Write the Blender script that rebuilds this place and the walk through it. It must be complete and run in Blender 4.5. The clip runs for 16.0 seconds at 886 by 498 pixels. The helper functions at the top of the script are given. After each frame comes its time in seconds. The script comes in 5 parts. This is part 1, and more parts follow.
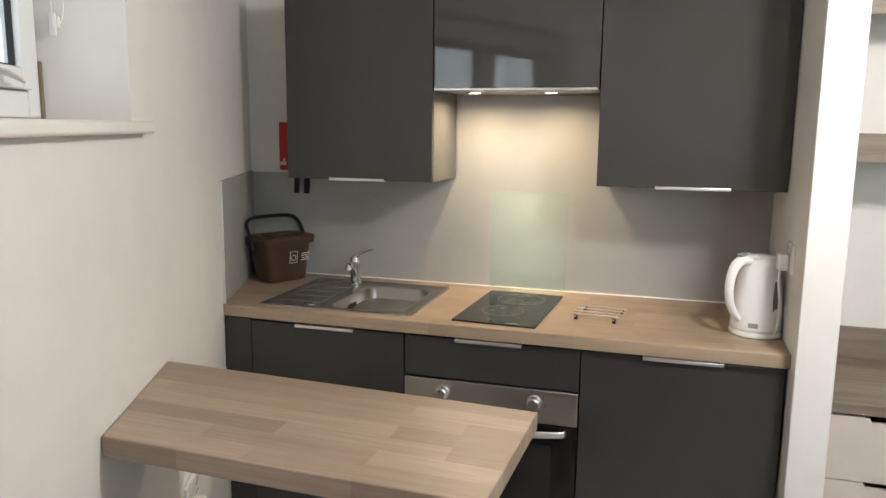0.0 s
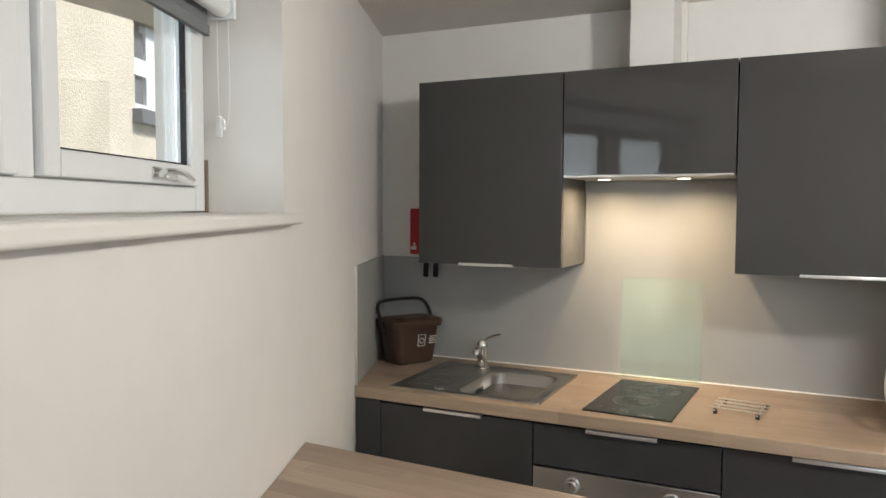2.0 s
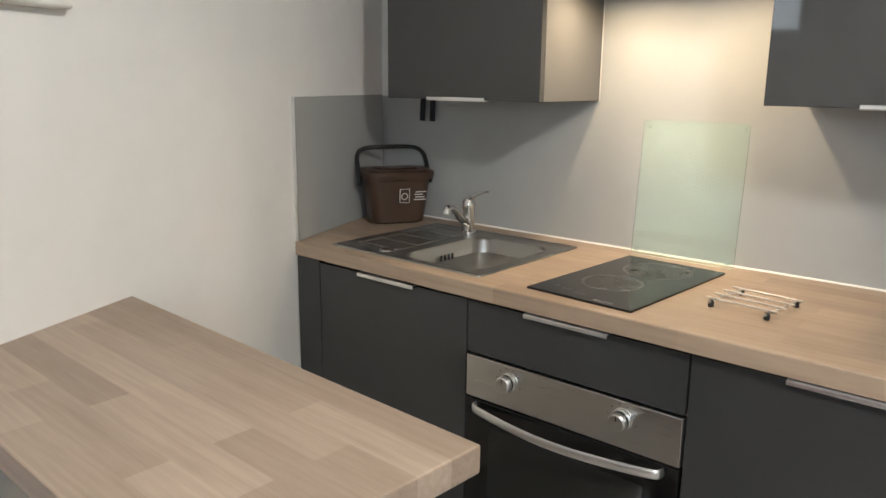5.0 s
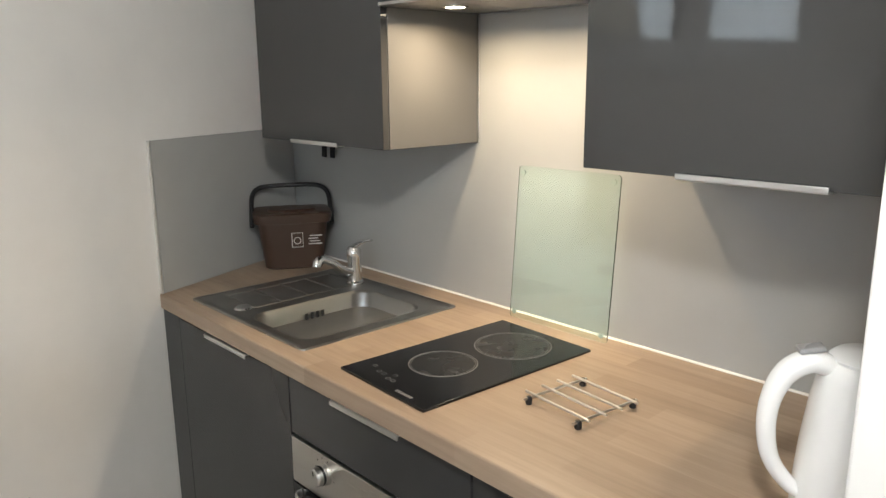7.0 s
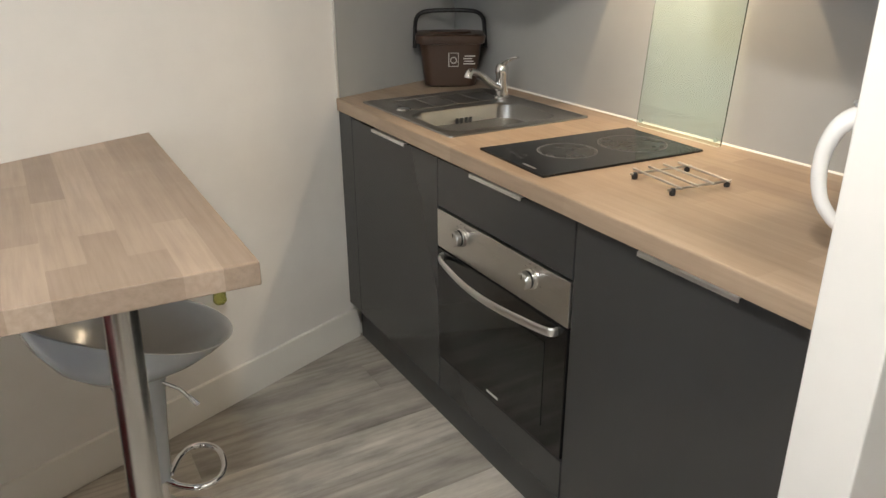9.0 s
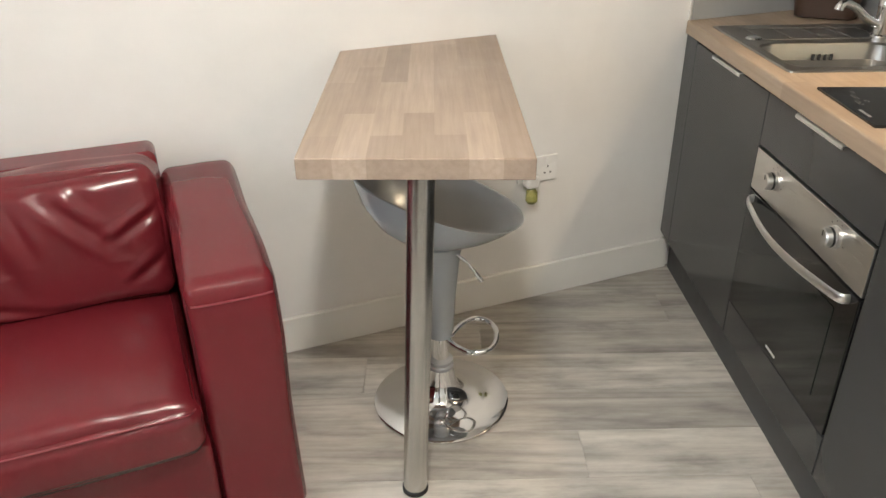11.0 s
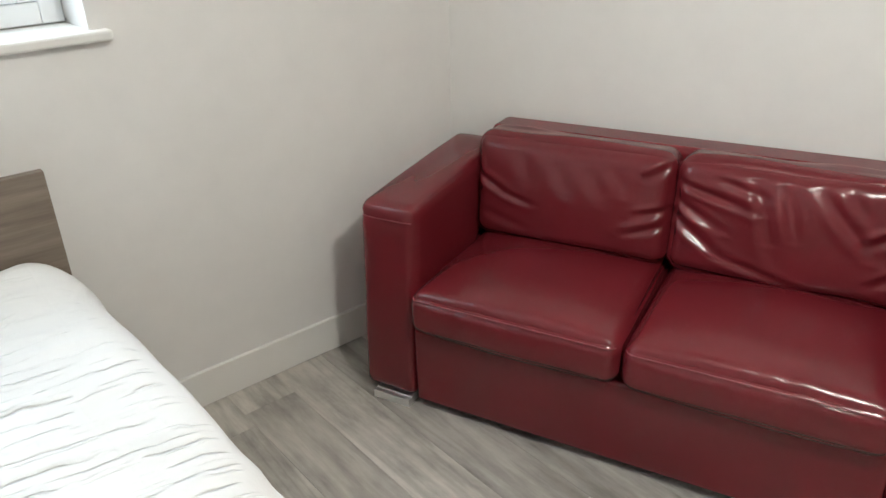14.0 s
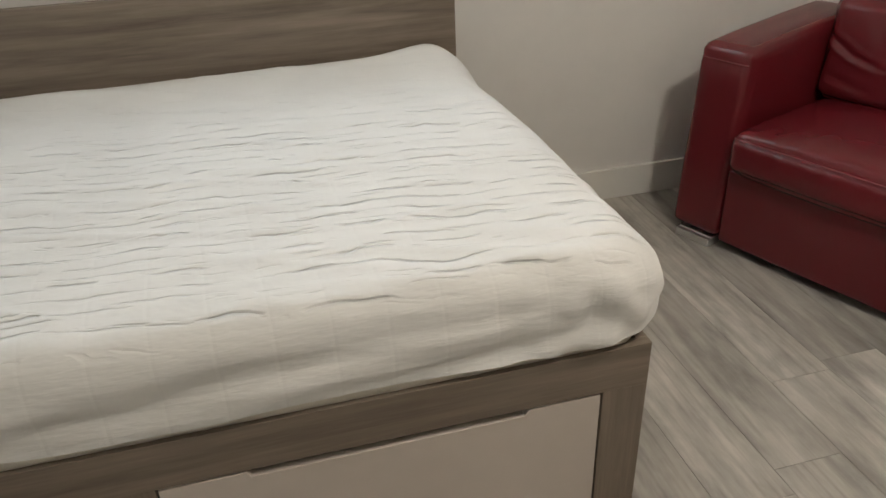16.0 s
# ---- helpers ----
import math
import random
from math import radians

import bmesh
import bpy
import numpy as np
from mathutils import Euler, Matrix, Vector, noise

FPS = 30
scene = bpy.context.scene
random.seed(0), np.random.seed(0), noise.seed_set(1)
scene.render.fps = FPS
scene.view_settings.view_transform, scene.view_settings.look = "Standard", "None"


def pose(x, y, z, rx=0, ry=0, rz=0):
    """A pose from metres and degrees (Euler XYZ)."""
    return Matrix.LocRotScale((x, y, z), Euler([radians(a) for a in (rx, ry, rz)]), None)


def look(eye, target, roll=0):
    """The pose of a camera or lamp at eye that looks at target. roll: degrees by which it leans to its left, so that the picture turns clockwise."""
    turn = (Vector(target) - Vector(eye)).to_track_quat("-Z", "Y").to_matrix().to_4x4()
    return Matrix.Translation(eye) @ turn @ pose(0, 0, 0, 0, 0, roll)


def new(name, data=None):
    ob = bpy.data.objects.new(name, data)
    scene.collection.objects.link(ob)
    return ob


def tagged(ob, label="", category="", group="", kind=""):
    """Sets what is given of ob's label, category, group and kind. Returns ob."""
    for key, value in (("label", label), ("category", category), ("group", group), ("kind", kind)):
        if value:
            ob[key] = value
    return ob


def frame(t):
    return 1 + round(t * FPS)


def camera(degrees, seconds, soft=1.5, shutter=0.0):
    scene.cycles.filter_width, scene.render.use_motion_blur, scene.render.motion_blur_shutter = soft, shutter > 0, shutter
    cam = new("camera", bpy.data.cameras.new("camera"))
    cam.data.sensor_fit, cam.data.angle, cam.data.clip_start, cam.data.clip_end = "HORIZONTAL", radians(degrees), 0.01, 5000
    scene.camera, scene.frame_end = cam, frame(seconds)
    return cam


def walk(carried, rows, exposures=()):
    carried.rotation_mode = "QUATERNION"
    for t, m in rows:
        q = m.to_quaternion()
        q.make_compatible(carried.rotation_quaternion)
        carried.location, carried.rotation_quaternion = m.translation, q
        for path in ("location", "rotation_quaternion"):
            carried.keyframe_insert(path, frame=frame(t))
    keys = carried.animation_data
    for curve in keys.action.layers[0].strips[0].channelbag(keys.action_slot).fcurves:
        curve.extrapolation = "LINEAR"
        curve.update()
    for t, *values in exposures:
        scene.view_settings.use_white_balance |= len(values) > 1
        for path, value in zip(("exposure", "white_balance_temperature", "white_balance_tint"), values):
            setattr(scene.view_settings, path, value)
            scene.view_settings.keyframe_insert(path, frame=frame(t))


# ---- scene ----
cam = camera(61.5, 16.0)
PATH = [
    (0, (1.451, -2.816, 1.529), (0.889, -0.925, 1.205), 0.6),
    (0.5, (1.434, -2.824, 1.549), (0.794, -0.944, 1.308), 0.4),
    (1, (1.427, -2.836, 1.562), (0.713, -0.974, 1.404), 0.3),
    (1.5, (1.428, -2.843, 1.563), (0.63, -1.013, 1.444), 0.3),
    (2, (1.418, -2.842, 1.553), (0.554, -1.042, 1.437), 0.2),
    (2.5, (1.401, -2.8, 1.522), (0.495, -1.023, 1.375), 0.0),
    (3, (1.434, -2.73, 1.482), (0.495, -0.977, 1.271), -0.2),
    (3.5, (1.568, -2.642, 1.46), (0.578, -0.928, 1.173), -0.2),
    (3.7, (1.599, -2.577, 1.445), (0.583, -0.884, 1.127), -0.2),
    (5.8, (1.842, -1.621, 1.373), (0.442, -0.288, 0.862), -0.0),
    (6, (1.852, -1.553, 1.405), (0.438, -0.241, 0.877), -0.4),
    (6.5, (1.908, -1.455, 1.458), (0.488, -0.144, 0.944), -0.6),
    (7, (2.023, -1.389, 1.494), (0.59, -0.066, 1.049), -0.5),
    (7.5, (2.101, -1.421, 1.492), (0.627, -0.128, 1.098), -0.1),
    (8, (2.154, -1.489, 1.452), (0.584, -0.323, 1.034), 0.0),
    (8.5, (2.228, -1.52, 1.41), (0.626, -0.482, 0.812), -0.3),
    (8.7, (2.275, -1.55, 1.388), (0.69, -0.54, 0.704), -0.2),
    (10.8, (2.423, -1.408, 1.369), (0.655, -1.294, 0.44), -0.6),
    (11, (2.455, -1.423, 1.379), (0.684, -1.409, 0.451), -0.7),
    (11.5, (2.556, -1.483, 1.397), (0.793, -1.701, 0.479), -0.9),
    (12, (2.662, -1.507, 1.418), (0.939, -1.958, 0.507), -1.2),
    (12.5, (2.73, -1.548, 1.429), (1.09, -2.264, 0.536), -1.5),
    (13, (2.75, -1.559, 1.437), (1.261, -2.565, 0.558), -1.8),
    (13.5, (2.772, -1.553, 1.441), (1.47, -2.8, 0.574), -1.9),
    (14, (2.813, -1.552, 1.452), (1.672, -2.944, 0.579), -1.8),
    (14.5, (2.866, -1.496, 1.438), (1.873, -2.986, 0.547), -1.8),
    (15, (2.985, -1.388, 1.411), (2.123, -2.942, 0.492), -1.6),
    (15.5, (3.052, -1.278, 1.36), (2.399, -2.917, 0.417), -2.3),
    (16, (3.094, -1.208, 1.276), (2.677, -2.888, 0.275), -2.4),
]
EXPOSURES = [(0, 0.25, 6500, 10), (2.5, 0.12, 6500, 10), (3.7, 0.2, 6500, 10), (6, 0.48, 6120, 9), (7, 0.40, 6230, 9), (8.7, 0.36, 6600, 10), (10.8, 0.78, 6500, 10), (13, 0.74, 6350, 9), (14.5, 0.24, 6250, 8), (15.3, 0.0, 6620, 10), (16, -0.2, 6950, 11)]
walk(cam, [(t, look(eye, target, roll)) for t, eye, target, roll in PATH], EXPOSURES)

# ---- world, sun, large lights ----
world = bpy.data.worlds.new("world")
scene.world = world
world.use_nodes = True
wnt = world.node_tree
sky = wnt.nodes.new("ShaderNodeTexSky")
sky.sky_type = "NISHITA"
sky.sun_disc = False
sky.sun_elevation, sky.sun_rotation = radians(48), radians(65)
wnt.links.new(sky.outputs[0], wnt.nodes["Background"].inputs[0])
wnt.nodes["Background"].inputs[1].default_value = 0.15

sun_data = bpy.data.lights.new("sun", "SUN")
sun_data.energy, sun_data.angle, sun_data.color = 5.0, radians(10), (1, 0.97, 0.92)
sun = new("sun", sun_data)
sun.matrix_world = look((0.75, 0.35, 0.92), (0, 0, 0))


def area_light(name, at, target, w, h, watts, color):
    d = bpy.data.lights.new(name, "AREA")
    d.shape, d.size, d.size_y, d.energy, d.color = "RECTANGLE", w, h, watts, color
    ob = new(name, d)
    ob.matrix_world = look(at, target)
    return ob


# The window wall stands askew to the kitchen: s runs along it to the south, d out of it into the room.
TA = radians(21.3)
NA = Vector((math.cos(TA), math.sin(TA), 0))
DA = Vector((math.sin(TA), -math.cos(TA), 0))
A0 = Vector((0, -0.585, 0)) - 0.012 * NA
YB = -3.53      # bed wall
XE = 4.62       # east wall
ZC = 2.285      # ceiling
S_N, S_S = -0.628, 3.165


def wa(s, d, z):
    return A0 + DA * s + NA * d + Vector((0, 0, z))


# frame of the window wall: local x = s, local y = d, local z = up
M_A = Matrix.Translation(A0) @ Matrix(((DA.x, NA.x, 0, 0), (DA.y, NA.y, 0, 0), (0, 0, 1, 0), (0, 0, 0, 1)))

DAY = (0.78, 0.89, 1.0)
area_light("window_daylight", wa(2.75, -1.00, 2.35), wa(1.05, -0.05, 1.75), 1.8, 1.5, 34, DAY)
area_light("window_daylight", (3.0, YB - 0.24, 1.62), (3.0, YB + 1, 1.3), 1.3, 0.85, 21, DAY)
WARM = (1.0, 0.76, 0.49)
LAMPS = [(0.787, -0.205), (1.060, -0.215)]
for lx, ly in LAMPS:
    hood_lamp = area_light("hood_lamp", (lx, ly, 1.638), (lx, ly - 0.001, 0), 0.036, 0.036, 2.1, WARM)
    hood_lamp.data.shape, hood_lamp.data.spread = "DISK", radians(164)

LIGHT_AT = (2.08, -1.46)
ceiling_lamp = bpy.data.lights.new("ceiling_lamp", "POINT")
ceiling_lamp.energy, ceiling_lamp.color, ceiling_lamp.shadow_soft_size = 51, (1.0, 0.965, 0.905), 0.08
new("ceiling_lamp", ceiling_lamp).location = (*LIGHT_AT, 2.13)

# ---- materials ----


def mat(name, base, rough=0.5, metal=0.0, spec=0.5, coat=0.0, transmission=0.0, ior=1.45):
    m = bpy.data.materials.new(name)
    m.use_nodes = True
    b = m.node_tree.nodes["Principled BSDF"]
    b.inputs["Base Color"].default_value = (*base, 1)
    b.inputs["Roughness"].default_value = rough
    b.inputs["Metallic"].default_value = metal
    b.inputs["Specular IOR Level"].default_value = spec
    b.inputs["Coat Weight"].default_value = coat
    b.inputs["Transmission Weight"].default_value = transmission
    b.inputs["IOR"].default_value = ior
    return m


def nodes(m):
    nt = m.node_tree
    return nt, nt.nodes["Principled BSDF"]


def coords(nt, scale=(1, 1, 1), rot=(0, 0, 0), use="Object", loc=(0, 0, 0)):
    tc = nt.nodes.new("ShaderNodeTexCoord")
    mp = nt.nodes.new("ShaderNodeMapping")
    mp.inputs["Scale"].default_value = scale
    mp.inputs["Rotation"].default_value = rot
    mp.inputs["Location"].default_value = loc
    nt.links.new(tc.outputs[use], mp.inputs[0])
    return mp.outputs[0]


def ramp(nt, src, stops):
    r = nt.nodes.new("ShaderNodeValToRGB")
    el = r.color_ramp.elements
    el[0].position, el[0].color = stops[0][0], (*stops[0][1], 1)
    el[1].position, el[1].color = stops[-1][0], (*stops[-1][1], 1)
    for p, c in stops[1:-1]:
        e = el.new(p)
        e.color = (*c, 1)
    nt.links.new(src, r.inputs[0])
    return r.outputs[0]


def grey(v):
    return (v, v, v)


def mixc(nt, fac, a, b, how="MIX"):
    n = nt.nodes.new("ShaderNodeMix")
    n.data_type, n.blend_type = "RGBA", how
    for sock, v in ((n.inputs[0], fac), (n.inputs[6], a), (n.inputs[7], b)):
        if hasattr(v, "is_linked"):
            nt.links.new(v, sock)
        else:
            sock.default_value = v if isinstance(v, float) else (*v, 1)
    return n.outputs[2]


def bump(nt, bsdf, height, strength, dist):
    b = nt.nodes.new("ShaderNodeBump")
    b.inputs["Strength"].default_value = strength
    b.inputs["Distance"].default_value = dist
    nt.links.new(height, b.inputs["Height"])
    old = bsdf.inputs["Normal"]
    if old.is_linked:
        nt.links.new(old.links[0].from_socket, b.inputs["Normal"])
    nt.links.new(b.outputs[0], old)


def noise_tex(nt, vec, scale, detail=4.0, rough=0.55):
    n = nt.nodes.new("ShaderNodeTexNoise")
    n.inputs["Scale"].default_value, n.inputs["Detail"].default_value, n.inputs["Roughness"].default_value = scale, detail, rough
    nt.links.new(vec, n.inputs["Vector"])
    return n.outputs[0]


def worn(name, base, rough=0.5, metal=0.0, var=0.12, scale=6.0, bump_scale=120.0, bump_s=0.08, dist=0.001, coat=0.0, rvar=0.1, spec=0.5):
    """A plain surface with soft stains, fine grain and uneven gloss."""
    m = mat(name, base, rough, metal, spec, coat)
    nt, b = nodes(m)
    v = coords(nt)
    n1 = noise_tex(nt, v, scale, 5)
    n2 = noise_tex(nt, v, bump_scale, 3)
    lo = tuple(c * (1 - var) for c in base)
    hi = tuple(min(1, c * (1 + var * 0.6)) for c in base)
    nt.links.new(ramp(nt, n1, [(0.3, lo), (0.7, hi)]), b.inputs["Base Color"])
    nt.links.new(ramp(nt, n1, [(0.3, grey(max(0, rough - rvar))), (0.7, grey(min(1, rough + rvar)))]), b.inputs["Roughness"])
    if bump_s:
        bump(nt, b, n2, bump_s, dist)
    return m


def wall_paint(name, base):
    m = mat(name, base, 0.62, spec=0.35)
    nt, b = nodes(m)
    v = coords(nt)
    n1 = noise_tex(nt, v, 1.3, 6, 0.6)
    n3 = noise_tex(nt, v, 9, 5, 0.6)
    lo, hi = tuple(c * 0.94 for c in base), tuple(min(1, c * 1.03) for c in base)
    c = ramp(nt, n1, [(0.3, lo), (0.65, hi)])
    c = mixc(nt, 0.35, c, ramp(nt, n3, [(0.35, tuple(x * 0.93 for x in base)), (0.6, base)]))
    # a few small scuffs
    vo = nt.nodes.new("ShaderNodeTexVoronoi")
    vo.inputs["Scale"].default_value = 2.3
    nt.links.new(v, vo.inputs["Vector"])
    sc = ramp(nt, vo.outputs["Distance"], [(0.006, grey(0.55)), (0.014, grey(1.0))])
    c = mixc(nt, 0.6, c, sc, "MULTIPLY")
    nt.links.new(c, b.inputs["Base Color"])
    bump(nt, b, noise_tex(nt, v, 260, 2), 0.06, 0.001)
    bump(nt, b, noise_tex(nt, v, 7, 3), 0.10, 0.004)
    return m


def wood(name, dark, mid, light, along="X", rough=0.42, scale=1.0, piece=False, streak=0.28):
    """Wood grain running along one local axis."""
    m = mat(name, mid, rough, spec=0.4)
    nt, b = nodes(m)
    k = {"X": (0.9, 14, 14), "Y": (14, 0.9, 14), "Z": (14, 14, 0.9)}[along]
    v = coords(nt, tuple(x * scale for x in k))
    if piece:
        oi = nt.nodes.new("ShaderNodeObjectInfo")
        sh = nt.nodes.new("ShaderNodeVectorMath")
        sh.operation = "MULTIPLY_ADD"
        nt.links.new(oi.outputs["Random"], sh.inputs[0])
        sh.inputs[1].default_value = (37, 53, 19)
        nt.links.new(v, sh.inputs[2])
        v = sh.outputs[0]
    warp = noise_tex(nt, v, 0.8, 3)
    wv = nt.nodes.new("ShaderNodeVectorMath")
    wv.operation = "MULTIPLY_ADD"
    nt.links.new(warp, wv.inputs[0])
    wv.inputs[1].default_value = (0.9, 0.9, 0.9)
    nt.links.new(v, wv.inputs[2])
    g = noise_tex(nt, wv.outputs[0], 2.2, 8, 0.65)
    c = ramp(nt, g, [(0.30, dark), (0.48, mid), (0.68, light)])
    fine = noise_tex(nt, v, 9, 5, 0.7)
    c = mixc(nt, streak, c, ramp(nt, fine, [(0.35, grey(0.66)), (0.6, grey(1.08))]), "MULTIPLY")
    return m, nt, b, v, c, g, fine


def finish_wood(nt, b, c, fine, bump_s=0.12):
    nt.links.new(c, b.inputs["Base Color"])
    bump(nt, b, fine, bump_s, 0.0012)


def grained(name, dark, mid, light, along="X", rough=0.42, scale=1.0, bump_s=0.12):
    m, nt, b, v, c, g, fine = wood(name, dark, mid, light, along, rough, scale)
    finish_wood(nt, b, c, fine, bump_s)
    return m


def plank_material(name):
    m, nt, b, v, c, g, fine = wood(name, (0.330, 0.311, 0.285), (0.405, 0.385, 0.355), (0.490, 0.472, 0.440), "Y", 0.36, 0.75, piece=True, streak=0.14)
    oi = nt.nodes.new("ShaderNodeObjectInfo")
    tone = ramp(nt, oi.outputs["Random"], [(0.0, (0.74, 0.73, 0.72)), (0.4, (0.97, 0.955, 0.94)), (1.0, (1.20, 1.19, 1.17))])
    c = mixc(nt, 1.0, c, tone, "MULTIPLY")
    # broad clouds of pale and grey, less drawn out than the grain
    sh = nt.nodes.new("ShaderNodeVectorMath")
    sh.operation = "MULTIPLY_ADD"
    nt.links.new(oi.outputs["Random"], sh.inputs[0])
    sh.inputs[1].default_value = (23, 41, 11)
    nt.links.new(coords(nt, (9, 2.6, 5)), sh.inputs[2])
    cloud = noise_tex(nt, sh.outputs[0], 1.0, 7, 0.62)
    c = mixc(nt, 0.95, c, ramp(nt, cloud, [(0.34, (0.58, 0.575, 0.57)), (0.48, (0.95, 0.945, 0.935)), (0.64, (1.28, 1.27, 1.25))]), "MULTIPLY")
    # cathedral figure: contour lines of a slow noise
    slow = noise_tex(nt, v, 0.32, 2, 0.4)
    mm = nt.nodes.new("ShaderNodeMath")
    mm.operation = "MULTIPLY"
    nt.links.new(slow, mm.inputs[0])
    mm.inputs[1].default_value = 16
    pp = nt.nodes.new("ShaderNodeMath")
    pp.operation = "PINGPONG"
    nt.links.new(mm.outputs[0], pp.inputs[0])
    pp.inputs[1].default_value = 0.5
    c = mixc(nt, 0.42, c, ramp(nt, pp.outputs[0], [(0.02, (0.70, 0.69, 0.675)), (0.22, (1.02, 1.015, 1.01)), (0.5, (1.07, 1.065, 1.06))]), "MULTIPLY")
    # dark knots
    vo = nt.nodes.new("ShaderNodeTexVoronoi")
    vo.inputs["Scale"].default_value = 0.45
    nt.links.new(v, vo.inputs["Vector"])
    kn = ramp(nt, vo.outputs["Distance"], [(0.03, (0.50, 0.47, 0.44)), (0.14, (1, 1, 1))])
    c = mixc(nt, 0.55, c, kn, "MULTIPLY")
    finish_wood(nt, b, c, fine, 0.08)
    n1 = noise_tex(nt, v, 1.4, 4)
    nt.links.new(ramp(nt, n1, [(0.3, grey(0.30)), (0.7, grey(0.46))]), b.inputs["Roughness"])
    return m


def stave_material(name, tones, long=0.46, turn=0.0):
    """Laminate printed with glued oak staves, running along local x."""
    m = mat(name, (0.4, 0.3, 0.2), 0.38, spec=0.45)
    nt, b = nodes(m)
    v = coords(nt, (1, 1, 1), (0, 0, turn))
    br = nt.nodes.new("ShaderNodeTexBrick")
    br.offset, br.offset_frequency, br.squash = 0.37, 2, 1.0
    for k, val in (("Scale", 1.0), ("Mortar Size", 0.0), ("Brick Width", long), ("Row Height", 0.062), ("Bias", 0.0)):
        br.inputs[k].default_value = val
    br.inputs["Color1"].default_value = (0, 0, 0, 1)
    br.inputs["Color2"].default_value = (1, 1, 1, 1)
    nt.links.new(v, br.inputs["Vector"])
    tone = ramp(nt, br.outputs["Color"], [(0.0, tones[0]), (0.5, tones[1]), (1.0, tones[2])])
    sv = coords(nt, (2.2, 42, 42), (0, 0, turn))
    g = noise_tex(nt, sv, 2.0, 7, 0.65)
    c = mixc(nt, 0.6, tone, ramp(nt, g, [(0.3, (0.74, 0.72, 0.70)), (0.62, (1.10, 1.10, 1.10))]), "MULTIPLY")
    nt.links.new(c, b.inputs["Base Color"])
    bump(nt, b, g, 0.07, 0.0008)
    n1 = noise_tex(nt, coords(nt), 5, 4)
    nt.links.new(ramp(nt, n1, [(0.3, grey(0.30)), (0.7, grey(0.46))]), b.inputs["Roughness"])
    return m


def leather(name):
    m = mat(name, (0.13, 0.009, 0.014), 0.26, spec=0.6)
    nt, b = nodes(m)
    v = coords(nt)
    n1 = noise_tex(nt, v, 3, 1)
    nt.links.new(ramp(nt, n1, [(0.1, (0.112, 0.0098, 0.0140)), (0.9, (0.136, 0.0125, 0.0178))]), b.inputs["Base Color"])
    nt.links.new(ramp(nt, n1, [(0.1, grey(0.235)), (0.9, grey(0.275))]), b.inputs["Roughness"])
    return m


def brushed(name, base, rough, axis=(1, 90, 90), strength=0.05):
    m = mat(name, base, rough, 1.0)
    nt, b = nodes(m)
    g = noise_tex(nt, coords(nt, axis), 8, 4, 0.6)
    nt.links.new(ramp(nt, g, [(0.3, grey(max(0.02, rough - 0.03))), (0.7, grey(rough + 0.03))]), b.inputs["Roughness"])
    bump(nt, b, g, strength, 0.0005)
    return m


